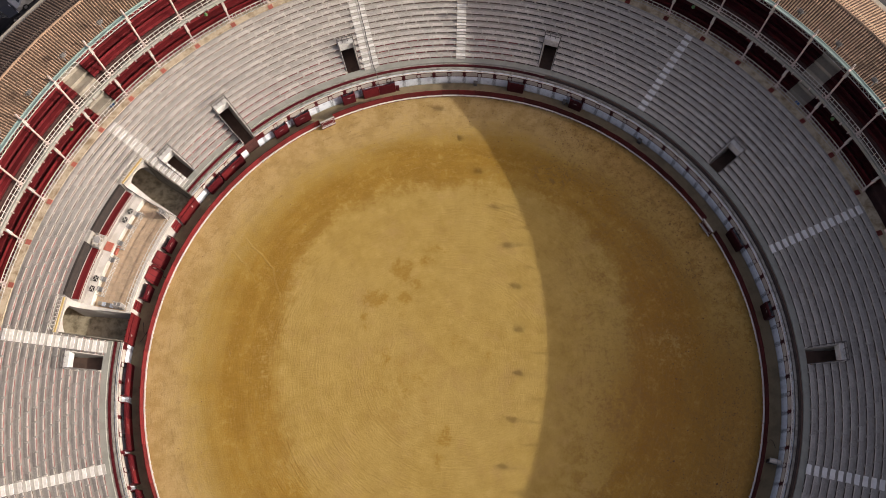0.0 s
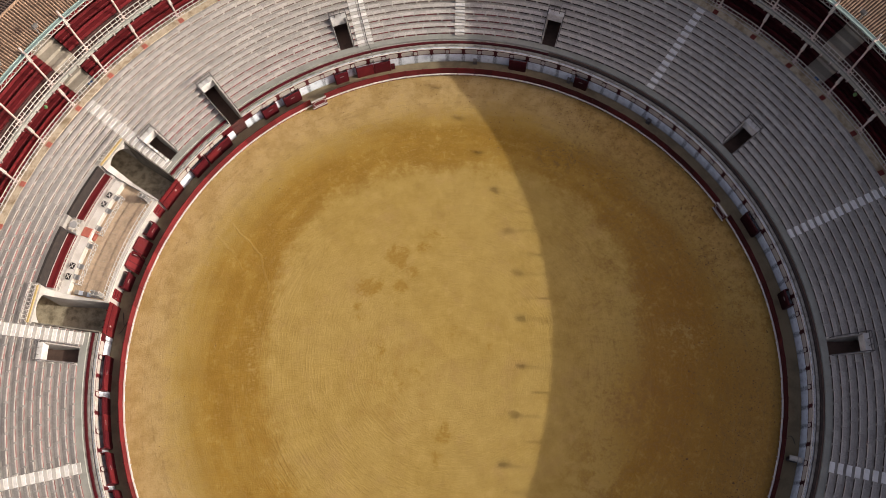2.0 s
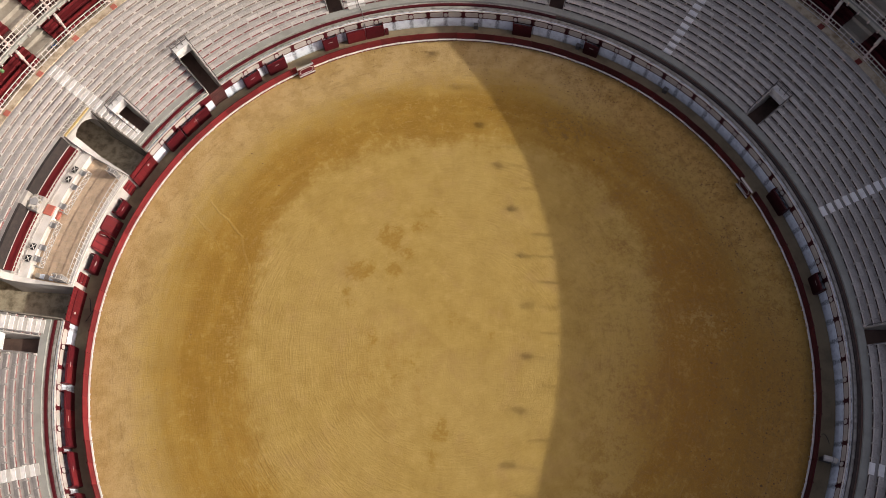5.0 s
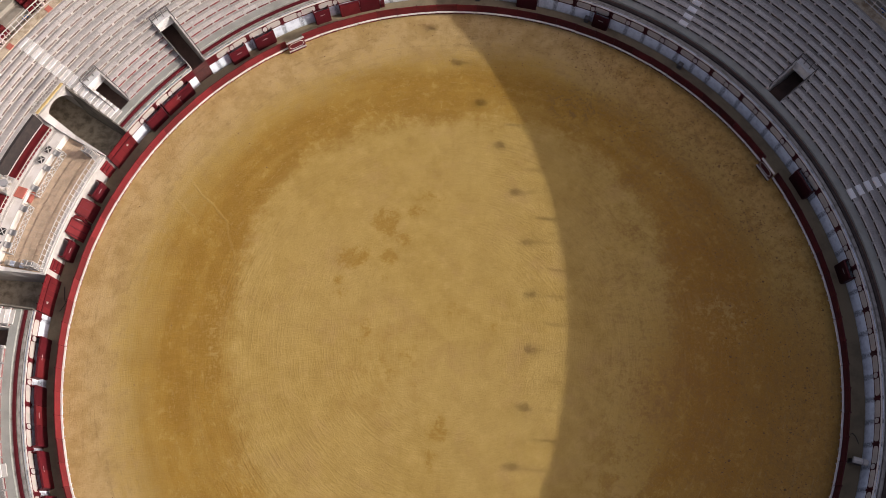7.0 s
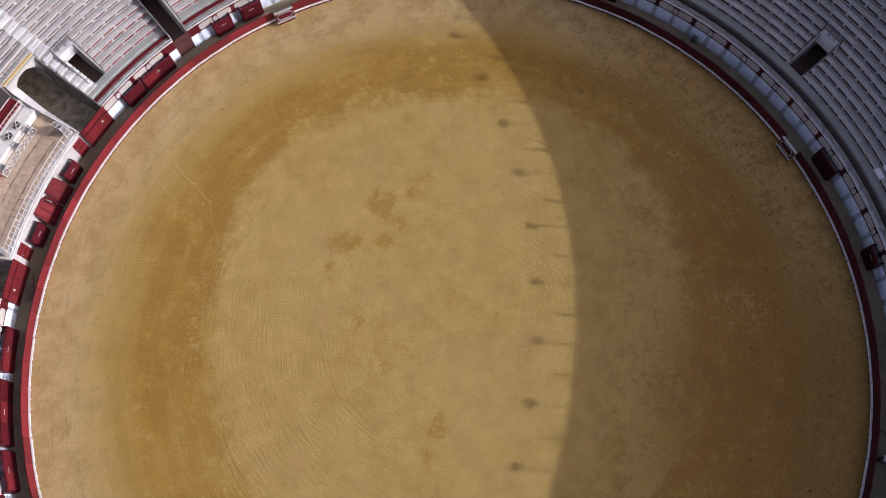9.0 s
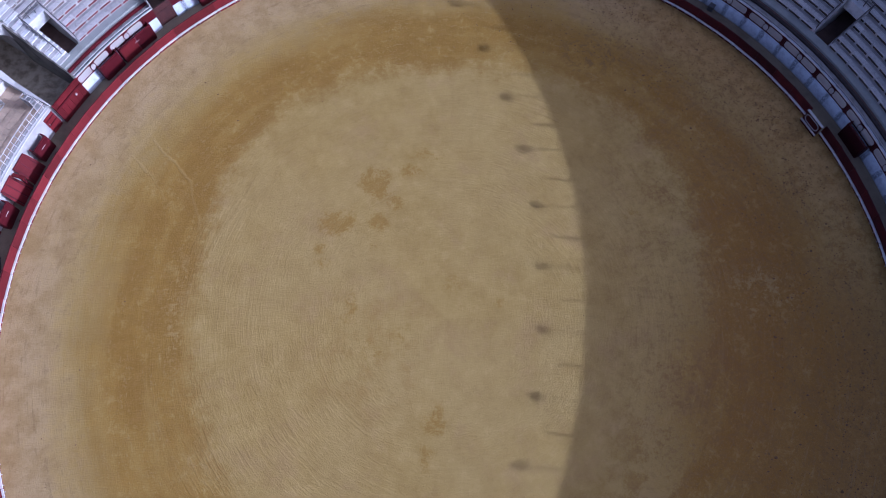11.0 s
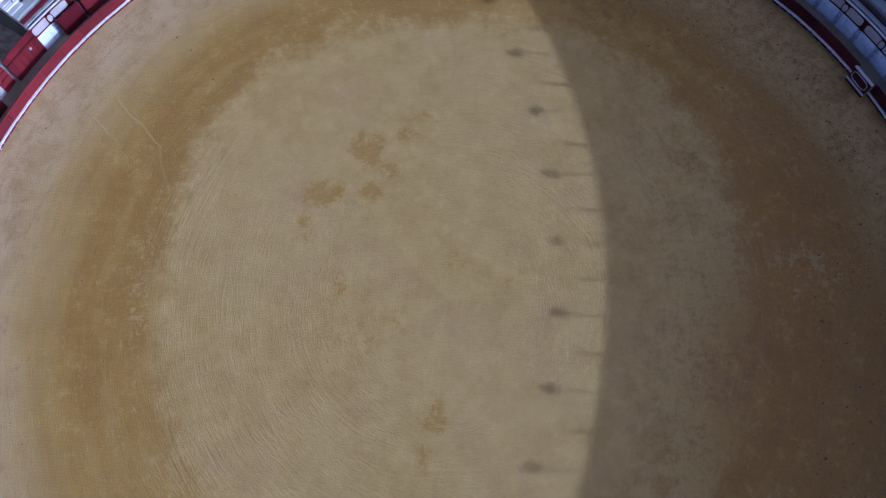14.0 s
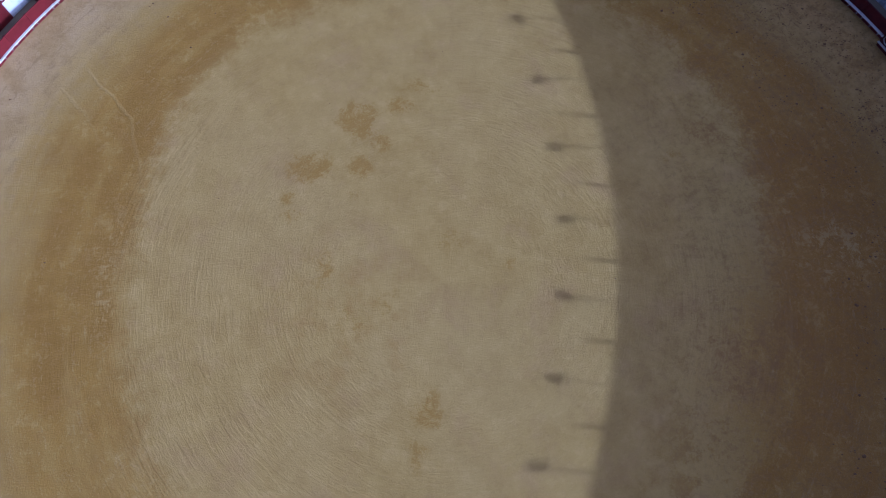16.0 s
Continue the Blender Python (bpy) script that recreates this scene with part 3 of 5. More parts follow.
def slab_geo(i, a0, a1):
    """A seat slab with half a pale pier at either end of its riser."""
    r0, z1 = row_r(i), row_z(i)
    d = 0.012 / r0 * 57.3
    b = 0.012
    g = Geo().lathe([(r0 + 0.02, z1 - 0.09), (r0 + 0.285, z1 - 0.09), (r0 + 0.285, z1 - b), (r0 + 0.285 - b, z1), (r0 + 0.02 + b, z1), (r0 + 0.02, z1 - b)], a0 + d, a1 - d, 1)
    w = (a1 - a0) * 0.075
    g.sector(r0 - 0.07, r0 + 0.03, z1 - ROW_H + 0.004, z1 - 0.006, a0 + d, a0 + w, 1)
    return g.sector(r0 - 0.07, r0 + 0.03, z1 - ROW_H + 0.004, z1 - 0.006, a1 - w, a1 - d, 1)


def riser_geo(i, a0, a1, low=0.07):
    r0, z1 = row_r(i), row_z(i)
    w = (a1 - a0) * 0.075
    return Geo().sector(r0 - 0.05, r0 - 0.015, z1 - ROW_H + low, z1 - 0.07, a0 + w, a1 - w, 1)


SLAB = 2.0
for i in range(ROWS):
    cuts = list(entry_cuts) if i < PIT_ROWS else []
    if i < BACK_ROW:
        cuts.append(PORTAL)
    if i == BACK_ROW:
        cuts.append((BOX[0] + 0.3, BOX[1] - 0.3))
    rr = row_r(i) + 0.15
    for a, w in AISLES:
        h = w / 2 / rr * 57.3
        cuts.append((a - h, a + h))
        cuts.append((a - h - 360, a + h - 360))
    strips = [(s0, s1) for s0, s1 in spans(-24, 336, cuts)]
    row = thing("seat_row", "curved stone seat row with faded red painted riser panels", "seat row", "seat rows of the bullring")
    paint = FADED if i < 4 else OLDRISER
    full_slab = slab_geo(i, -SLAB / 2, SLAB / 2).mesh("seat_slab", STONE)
    full_riser = riser_geo(i, -SLAB / 2, SLAB / 2).mesh("riser_panel", paint)
    red_riser = riser_geo(i, -SLAB / 2, SLAB / 2, 0.05).mesh("riser_panel", PINKRISER)
    shade_riser = riser_geo(i, -SLAB / 2, SLAB / 2).mesh("riser_panel", SHADEBOARD)
    rs, zs = row_r(i), row_z(i)
    for s0, s1 in strips:
        part("nosing", Geo().lathe([(rs - 0.02, zs - ROW_H), (rs + 0.02, zs - ROW_H), (rs + 0.16, zs - 0.1), (rs + 0.16, zs - 0.012), (rs - 0.04, zs - 0.012), (rs - 0.04, zs - 0.065), (rs - 0.02, zs - 0.065)], s0, s1), NOSING, row)
    off = 0.7 * (i % 3)
    for a0, a1 in spans(-21, 206, cuts):
        k = math.floor((a0 - off) / SLAB)
        while off + k * SLAB < a1 - 1e-6:
            s0, s1 = max(a0, off + k * SLAB), min(a1, off + (k + 1) * SLAB)
            k += 1
            if s1 - s0 < 0.25:
                continue
            if s1 - s0 > SLAB - 1e-3:
                m = pose(0, 0, random.uniform(-0.004, 0.004), 0, 0, (s0 + s1) / 2)
                part("seat_slab", full_slab, None, row, m=m)
                # risers below 78 degrees take the dark tone that stands in for shade
                part("riser_panel", shade_riser if s0 < 78 else red_riser if s0 > 163 else full_riser, None, row, m=pose(0, 0, 0, 0, 0, (s0 + s1) / 2))
            else:
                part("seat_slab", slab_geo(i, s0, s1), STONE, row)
                part("riser_panel", riser_geo(i, s0, s1), SHADEBOARD if s0 < 78 else paint, row)
    far = Geo()
    for a0, a1 in spans(206, 339, cuts):
        k = a0
        while k < a1 - 0.2:
            e = min(k + SLAB, a1)
            v = slab_geo(i, k, e)
            far.add(v.v, v.f)
            k = e
    tagged(part("seat_slab", far, STONE, row), kind="stuff")

# ---- aisle stairs: pale blocks, one to each row ----
for a, w in AISLES:
    st = thing("aisle_stair", "flight of narrow white-painted steps between seat blocks", "stairs", "aisle stairs")
    for i in range(ROWS):
        rr, zz = row_r(i), row_z(i)
        h = w / 2 / (rr + 0.15) * 57.3
        pieces = [(a - h, a - h * 0.03), (a + h * 0.03, a + h)] if w > 1.2 else [(a - h, a + h)]
        # the +x flights have one brighter white block to a row, the others two worn steps
        plus_x = a < 60 or a > 300
        flight = ((rr - 0.1, 0.345, zz + 0.012, BRIGHTWHITE),) if plus_x else ((rr - ROW_D / 2, 0.262, zz - ROW_H / 2 + 0.01, WHITE), (rr - 0.003, 0.262, zz + 0.012, STEPWHITE))
        for r0, deep, zt, paint in flight:
            r1 = r0 + deep
            for p0, p1 in pieces:
                part("step", Geo().lathe([(r0 + 0.035, zt - 0.2), (r1, zt - 0.2), (r1, zt), (r0 + 0.012, zt), (r0, zt - 0.012), (r0, zt - 0.045), (r0 + 0.035, zt - 0.05)], p0, p1, 1), paint, st)
cable = Geo().tube([polar(row_r(i) - 0.1, 104.75 + 0.03 * math.sin(i * 1.7), row_z(i) - 0.06) for i in range(ROWS - 1, -1, -1)] + [polar(28.5, 104.6, ROW_Z + 0.04), polar(27.8, 104.5, 2.2), polar(27.5, 104.5, 1.4), polar(27.4, 104.6, 0.1)], 0.03, 6)
solid("black_cable", cable, DARKSTONE, "black cable running down the middle of a stair", "cable")

# ---- stair entrances ----
def entrance(a, deep=False):
    label = "sunken stair entrance with whitewashed lintel and dark pipe rails"
    e = thing("stair_entrance", label, "entrance", "stair entrances", at(a))
    ra, rb = (27.7 if deep else ROW_R), row_r(PIT_ROWS)
    hw = E_HALF * math.pi / 180
    wa, wb = ra * hw, rb * hw
    zf = 0.6 if deep else 1.55
    part("floor", Geo().add([(ra, -wa, zf), (ra, wa, zf), (36, wb * 1.1, 1.2), (36, -wb * 1.1, 1.2), (ra, -wa, zf - .1), (ra, wa, zf - .1), (36, wb * 1.1, 1.1), (36, -wb * 1.1, 1.1)], [(0, 1, 2, 3), (7, 6, 5, 4), (0, 4, 5, 1), (1, 5, 6, 2), (2, 6, 7, 3), (3, 7, 4, 0)]), PITFLOOR, e)
    zt = row_z(PIT_ROWS)
    part("lintel", Geo().box(0.46, 2 * wb, 0.85, pose(rb - 0.2, 0, zt - 0.8), 0.02), OLDLIME, e, "whitewashed lintel")
    for s in (-1, 1):
        # side kerb climbs with the rows
        v = []
        for y0, y1 in ((0.0, 0.075),):
            for r, z in ((ra, 0.4), (rb, 0.4), (rb, zt + 0.02), (rb - 0.5, zt + 0.02), (ra, ROW_Z + 0.12)):
                y = s * r * hw
                v.append((r, y - s * y0, z))
                v.append((r, y - s * y1, z))
        f = [(0, 2, 4, 6, 8), (9, 7, 5, 3, 1)] + [(2 * k, 2 * k + 1, (2 * k + 3) % 10, (2 * k + 2) % 10) for k in range(5)]
        part("side_wall", Geo().add(v, f), FOOTING, e)
        pts = [(ra + 0.1, s * (ra * hw + 0.02), ROW_Z + 0.12), (ra + 0.1, s * (ra * hw + 0.02), ROW_Z + 0.75), (rb - 0.17, s * (wb + 0.02), zt + 0.8), (rb - 0.17, s * (wb + 0.02), zt)]
        part("side_rail", Geo().tube(pts, 0.035), DARKSTEEL, e, "dark steel pipe rail")
    for dz in (0.4, 0.8):
        part("back_rail", Geo().tube([(rb - 0.17, -wb, zt + dz), (rb - 0.17, wb, zt + dz)], 0.035), DARKSTEEL, e, "dark steel pipe rail")
    for y in (-0.25, 0.25):
        part("rail_post", Geo().tube([(rb - 0.17, y, zt), (rb - 0.17, y, zt + 0.8)], 0.028), DARKSTEEL, e)
    return e


for a in ENTRIES:
    if not PORTAL[0] < a < PORTAL[1]:
        entrance(a)
entrance(EXTRA_ENTRY, True)

# ---- inner wall of the seating, with panels and roundels ----
wall_cuts = [PORTAL, (EXTRA_ENTRY - E_HALF, EXTRA_ENTRY + E_HALF)]
wall = thing("wall_inner", "whitewashed ring wall with cream panels, red posts and white roundels", "wall", kind="structure")
for a0, a1 in spans(-24, 336, wall_cuts):
    # plinth face sloped back so that it takes more sky light
    part("plinth", Geo().lathe([(27.45, 0), (27.9, 0), (27.9, 1.7), (27.66, 1.7), (27.66, 1.12), (27.58, 1.08)], a0, a1), LIME, wall)
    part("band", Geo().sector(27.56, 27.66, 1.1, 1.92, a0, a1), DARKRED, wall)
    part("coping", Geo().sector(27.54, 27.63, 1.92, 1.97, a0, a1), FOOTWHITE, wall)
    part("top_rail", Geo().tube([polar(27.66, a0 + (a1 - a0) * k / max(2, int((a1 - a0) / 2)), 2.12) for k in range(max(2, int((a1 - a0) / 2)) + 1)], 0.028), WHITE, wall)
    # front row: kerb slab, red bench, ledge
    part("foot_slab", Geo().sector(27.9, 28.14, 0, 1.9, a0, a1), FRONTSTONE, wall, "mottled grey stone ledge")
    # below 72 degrees bench and base get dark tones imitating shade
    for b0, b1, paint, under in ((a0, min(a1, 72), SHADEBOARD, PITFLOOR), (max(a0, 72), a1, DARKRED, FRONTSTONE)):
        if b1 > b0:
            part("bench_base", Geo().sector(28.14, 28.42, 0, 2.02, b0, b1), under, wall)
            part("front_bench", Geo().lathe([(28.1, 1.78), (28.15, 1.78), (28.15, 2.03), (28.27, 2.03), (28.27, 2.06), (28.1, 2.06)], b0, b1), paint, wall, "worn board bench, red, shade-darkened on the +x side")


def panel_outline(w, h, c):
    return [(-w + c, -h), (w - c, -h), (w, -h + c), (w, h - c), (w - c, h), (-w + c, h), (-w, h - c), (-w, -h + c)]


FACE = pose(0, 0, 0, 90, 0, -90)      # a plate that faces the middle
cream_me = Geo().plate(panel_outline(0.57, 0.29, 0.12), 0.02, pose(27.56, 0, 1.51) @ FACE).mesh("panel", CREAM)
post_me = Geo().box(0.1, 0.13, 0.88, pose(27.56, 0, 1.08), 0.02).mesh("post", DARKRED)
disc = [(0.22 * math.cos(t * math.pi / 8), 0.33 * math.sin(t * math.pi / 8)) for t in range(16)]
roundel_me = Geo().plate(disc, 0.035, pose(27.54, 0, 1.52) @ FACE).mesh("roundel", DARKRED)
roundel_in = Geo().plate([(x * 0.78, y * 0.80) for x, y in disc], 0.02, pose(27.515, 0, 1.52) @ FACE).mesh("roundel_face", WHITE)
for k in range(-5, 36):
    for da, me, nm in ((1.5, cream_me, "panel"), (-1.5, cream_me, "panel"), (0, roundel_me, "roundel"), (3, post_me, "post")):
        a = PHASE - 2.95 + 6 * k + da
        if -23 < a < 206 and spans(a - 0.6, a + 0.6, wall_cuts) == [(a - 0.6, a + 0.6)]:
            ob = part(nm, me, None, wall, m=pose(0, 0, 0, 0, 0, a))
            if nm == "roundel":
                part("roundel_face", roundel_in, None, ob)

# ---- the fence round the sand ----
SHIELDS = (117.0, 28.3)
fence_cuts = [(a - 1.5, a + 1.5) for a in SHIELDS]
fence = thing("barrier_fence", "red plank fence with a white foot step round the sand", "fence")
fl = 360 / 105
R_F = 26.0


def fence_panel(a0, a1):
    h = 1.14
    p = [Vector(polar(R_F, a0, 0)), Vector(polar(R_F, a1, 0))]
    d = (p[1] - p[0])
    u = d.normalized()
    out = Vector((u.y, -u.x, 0))
    g = Geo()
    m = Matrix.Translation((p[0] + p[1]) / 2 + out * 0.045) @ Matrix.Rotation(math.atan2(u.y, u.x), 4, "Z")
    g.box(d.length - 0.02, 0.07, h, m, 0.015)
    return g


def fence_step(a0, a1):
    p = [Vector(polar(R_F, a0, 0)), Vector(polar(R_F, a1, 0))]
    u = (p[1] - p[0]).normalized()
    out = Vector((u.y, -u.x, 0))
    m = Matrix.Translation((p[0] + p[1]) / 2 - out * 0.07 + Vector((0, 0, 0.36))) @ Matrix.Rotation(math.atan2(u.y, u.x), 4, "Z")
    return Geo().box((p[1] - p[0]).length - 0.03, 0.13, 0.06, m, 0.01)


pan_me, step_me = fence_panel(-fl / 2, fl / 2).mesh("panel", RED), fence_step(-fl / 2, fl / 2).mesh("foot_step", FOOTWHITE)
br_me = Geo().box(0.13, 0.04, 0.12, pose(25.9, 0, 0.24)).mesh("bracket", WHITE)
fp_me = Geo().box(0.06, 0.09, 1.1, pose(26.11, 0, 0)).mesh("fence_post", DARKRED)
for k in range(105):
    a = 1.15 + k * fl
    keep = spans(a - fl / 2, a + fl / 2, fence_cuts)
    if keep != [(a - fl / 2, a + fl / 2)]:
        for b0, b1 in keep:
            if b1 - b0 > 0.3:
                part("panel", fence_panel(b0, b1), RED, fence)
                part("foot_step", fence_step(b0, b1), FOOTWHITE, fence)
        continue
    m = pose(0, 0, random.uniform(-0.02, 0.02), 0, 0, a)
    part("panel", pan_me, None, fence, m=m)
    part("foot_step", step_me, None, fence, m=m)
    part("fence_post", fp_me, None, fence, m=pose(0, 0, 0, 0, 0, a + fl / 2))
    if -24 < (a if a < 300 else a - 360) < 206:
        for b in (-1.3, 0, 1.3):
            part("bracket", br_me, None, fence, m=pose(0, 0, 0, 0, 0, a + b))


def shield(a):
    """The slatted screen that stands before a gap of the fence."""
    s = thing("shield_screen", "dark red plank screen with white outline before a fence gap", "screen", "shield screens", at(a, 25.62))
    m = Matrix.Translation((0, 0, 0.05))
    part("board", Geo().box(0.08, 1.35, 1.25, m, 0.01), DARKRED, s)
    part("top_cap", Geo().box(0.14, 1.42, 0.07, pose(0, 0, 1.3)), WHITE, s, "white top cap")
    part("foot_step", Geo().box(0.1, 1.4, 0.06, pose(-0.1, 0, 0.36)), WHITE, s, "white foot step")
    o = panel_outline(0.55, 0.3, 0.15)
    pts = [(-0.05, x, 0.85 + y) for x, y in o]
    part("outline", Geo().tube(pts, 0.03, 4, True), WHITE, s, "white painted outline")
    for y in (-0.6, 0.6):
        part("post", Geo().box(0.1, 0.1, 1.3, pose(0.09, y, 0)), DARKRED, s)


for a in SHIELDS:
    shield(a)


# ---- red shelters along the inner wall ----
def shelter(a0, a1, marks):
    mid, r = (a0 + a1) / 2, 27.08
    s = thing("shelter_screen", "dark red plank shelter screen standing before the ring wall", "shelter", "alley shelters", at(mid))
    k = max(1, round((a1 - a0) / 3.2))
    for j in range(k):
        b0, b1 = a0 - mid + (a1 - a0) * j / k, a0 - mid + (a1 - a0) * (j + 1) / k
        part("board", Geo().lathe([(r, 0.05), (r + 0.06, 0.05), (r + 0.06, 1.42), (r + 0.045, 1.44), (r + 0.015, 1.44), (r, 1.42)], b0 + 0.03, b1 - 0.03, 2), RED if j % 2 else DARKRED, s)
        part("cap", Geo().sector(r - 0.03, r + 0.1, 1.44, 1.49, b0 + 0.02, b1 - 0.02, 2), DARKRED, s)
    for b in (a0 - mid, a1 - mid):
        part("end_board", Geo().box(0.42, 0.06, 1.4, pose(0, 0, 0, 0, 0, b) @ pose(r + 0.26, 0, 0)), DARKRED, s)
    part("bench", Geo().sector(r + 0.3, r + 0.49, 0.4, 0.46, a0 - mid, a1 - mid, 3), DARKRED, s)
    if marks:
        for y in (-0.14, 0.0, 0.13):
            part("lettering", Geo().box(0.008, 0.1 if y else 0.16, 0.06, pose(r - 0.004, y, 1.0)), WHITE, s, "white lettering bar")


for a0, a1, marks in ((101.5, 108.0, 0), (109.8, 112.3, 1), (119.5, 122.8, 1), (124.5, 127.4, 1), (135.2, 140.6, 1), (141.0, 144.2, 0), (75.5, 78.7, 0), (63.4, 65.9, 1), (21.9, 25.7, 0), (8.2, 10.9, 1), (180.1, 185.8, 1), (187.0, 195.2, 1), (196.0, 201.0, 1), (202.1, 207.5, 0), (155.7, 158.2, 1), (165.5, 168.2, 1)):
    shelter(a0, a1, marks)

# small fittings in the alley
def alley_box(a, r, w, mat, label):
    b = thing("alley_box", label, "box", m=at(a, r))
    part("body", Geo().box(0.3, w, 0.45, pose(0, 0, 0.05), 0.03), mat, b)
    part("lid", Geo().box(0.34, w + 0.04, 0.05, pose(0, 0, 0.5), 0.015), mat, b)


alley_box(101.0, 27.3, 0.3, DARKRED, "small dark red box at the end of a shelter")
alley_box(85.2, 27.35, 0.35, DARKSTONE, "small dark box on the alley earth")
alley_box(186.3, 27.3, 0.7, LIME, "pale concrete block between two shelters")
alley_box(67.0, 27.35, 0.3, DARKSTONE, "small dark box on the alley earth")
alley_box(50.2, 27.3, 0.35, DARKSTONE, "small dark box on the alley earth")
roll = thing("rolled_tarpaulin", "white rolled tarpaulin lying across the alley by the wall", "tarpaulin", m=at(342.9, 26.95))
part("roll", Geo().tube([(-0.42, 0, 0.95), (-0.2, 0, 1.0), (0.3, 0.02, 1.02), (0.42, 0, 1.0)], 0.2, 10), WHITE, roll)
part("strap", Geo().tube([(0.1, 0.015, 1.01), (0.16, 0.015, 1.012)], 0.215, 10), STEEL, roll)
part("stand", Geo().box(0.7, 0.25, 0.82, pose(0, 0, 0.03)), DARKSTONE, roll)

# red door at the foot of the deep entrance
d = thing("alley_door", "dark red plank door at the foot of a stair entrance", "door", m=at(EXTRA_ENTRY, 27.62))
part("leaf", Geo().box(0.07, 1.3, 1.75, pose(0, 0, 0.05), 0.01), OXBLOOD, d)
for y in (-0.49, -0.163, 0.163, 0.49):
    part("plank", Geo().box(0.03, 0.31, 1.7, pose(-0.05, y, 0.07), 0.008), OXBLOOD, d)
for z in (0.4, 1.3):
    part("hinge_bar", Geo().box(0.02, 1.1, 0.05, pose(-0.075, 0, z)), OXBLOOD, d)

# ---- the two arched gates ----
def arch_outline(w, spring, crown, top, half):
    """Outline of a wall with an arched opening, (y, z)."""
    pts = [(-half, 0), (-w, 0), (-w, spring)]
    for t in range(1, 12):
        u = math.pi * t / 12
        pts.append((-w * math.cos(u), spring + (crown - spring) * math.sin(u)))
    pts += [(w, spring), (w, 0), (half, 0), (half, top), (-half, top)]
    return pts


def gate(span, stair_side):
    a = (span[0] + span[1]) / 2
    half_a = (span[1] - span[0]) / 2
    p = thing("arched_gate", "whitewashed arched gateway with yellow coping and red plank gate", "gateway", "arched gateways", at(a))
    R = row_r(BACK_ROW) - 0.02
    hw = math.tan(radians(half_a)) * R
    top = row_z(BACK_ROW) - 0.1
    part("arch_wall", Geo().plate(arch_outline(hw * 0.965, 2.2, top - 0.16, top, hw), 0.3, Matrix.Translation((R, 0, 0)) @ pose(0, 0, 0, 90, 0, -90)), WHITE, p, "white arch face")
    part("coping", Geo().box(0.22, 2 * hw, 0.1, pose(R - 0.02, 0, top)), YELLOW, p, "yellow coping")
    part("passage_floor", Geo().sector(27.6, 36.4, -0.05, 0.06, -half_a, half_a, 2), PASSAGE, p)
    part("end_wall", Geo().sector(36.0, 36.3, 0, 4.2, -half_a, half_a, 2), CONCRETE, p)
    for s in (-1, 1):
        z0, z1 = (2.35, top) if s == stair_side else (2.05, 2.6)
        b = s * half_a
        c = b - s * 0.18
        if s == stair_side:
            prof = [(27.62, 0), (R, 0), (R, z1), (27.62, z0)]
        else:
            prof = [(27.62, 0), (R, 0), (R, top), (R - 0.35, top - 0.75), (R - 0.8, top - 1.25), (R - 1.4, top - 1.6), (R - 2.1, 2.42), (27.62, 2.1)]
        n = len(prof)
        # the terrace side swells into a white buttress towards the arch
        swell = 0.0 if s == stair_side else 0.75
        v = [polar(q, b, z) for q, z in prof] + [polar(q, c - s * swell * max(0.0, min(1.0, (q - 28.6) / 3.2)), z) for q, z in prof]
        f = [tuple(range(n)), tuple(range(2 * n - 1, n - 1, -1))] + [(k, n + k, n + (k + 1) % n, (k + 1) % n) for k in range(n)]
        part("side_wall", Geo().add(v, f), DARKWALL if s == stair_side else WHITE, p, "dark wall with stains and shade in its colour" if s == stair_side else "white wall with a curved top")
    # lattice railing over the arch
    zr = top + 0.1
    x = R - 0.02
    n = 9
    rail = part("lattice_rail", Geo().tube([(x, -hw, zr + 0.9), (x, hw, zr + 0.9)], 0.03, 5), WHITE, p, "white lattice railing")
    part("lower_bar", Geo().tube([(x, -hw, zr + 0.1), (x, hw, zr + 0.1)], 0.025, 5), WHITE, rail)
    for j in range(n):
        y0, y1 = -hw + 2 * hw * j / n, -hw + 2 * hw * (j + 1) / n
        part("lattice_bar", Geo().tube([(x, y0, zr + 0.1), (x, y1, zr + 0.9)], 0.02, 4), WHITE, rail)
        part("lattice_bar", Geo().tube([(x, y1, zr + 0.1), (x, y0, zr + 0.9)], 0.02, 4), WHITE, rail)
    # red gate
    gt = part("gate_leaf", Geo().sector(27.42, 27.5, 0.06, 2.05, -half_a * 1.02, half_a * 0.98, 3), RED, p, "red plank gate")
    for j in range(6):
        b = -half_a + (j + 0.5) * 2 * half_a / 6
        part("plank", Geo().sector(27.39, 27.42, 0.1, 2.0, b - half_a / 6.6, b + half_a / 6.6, 1), RED, gt)
    part("gate_rail", Geo().sector(27.34, 27.39, 1.5, 1.62, -half_a * 0.95, half_a * 0.95, 3), DARKRED, gt)
    part("bolt", Geo().box(0.08, 0.14, 0.14, pose(27.36, 0.5 * stair_side, 1.1)), WHITE, gt)
    for b in (-0.5, 0.15, 0.6):
        part("strap", Geo().box(0.2, 0.09, 0.09, pose(0, 0, 0, 0, 0, half_a * b) @ pose(27.6, 0, 1.75)), DARKRED, gt)
    return p


gate(GATE_A, -1)
gate(GATE_B, 1)

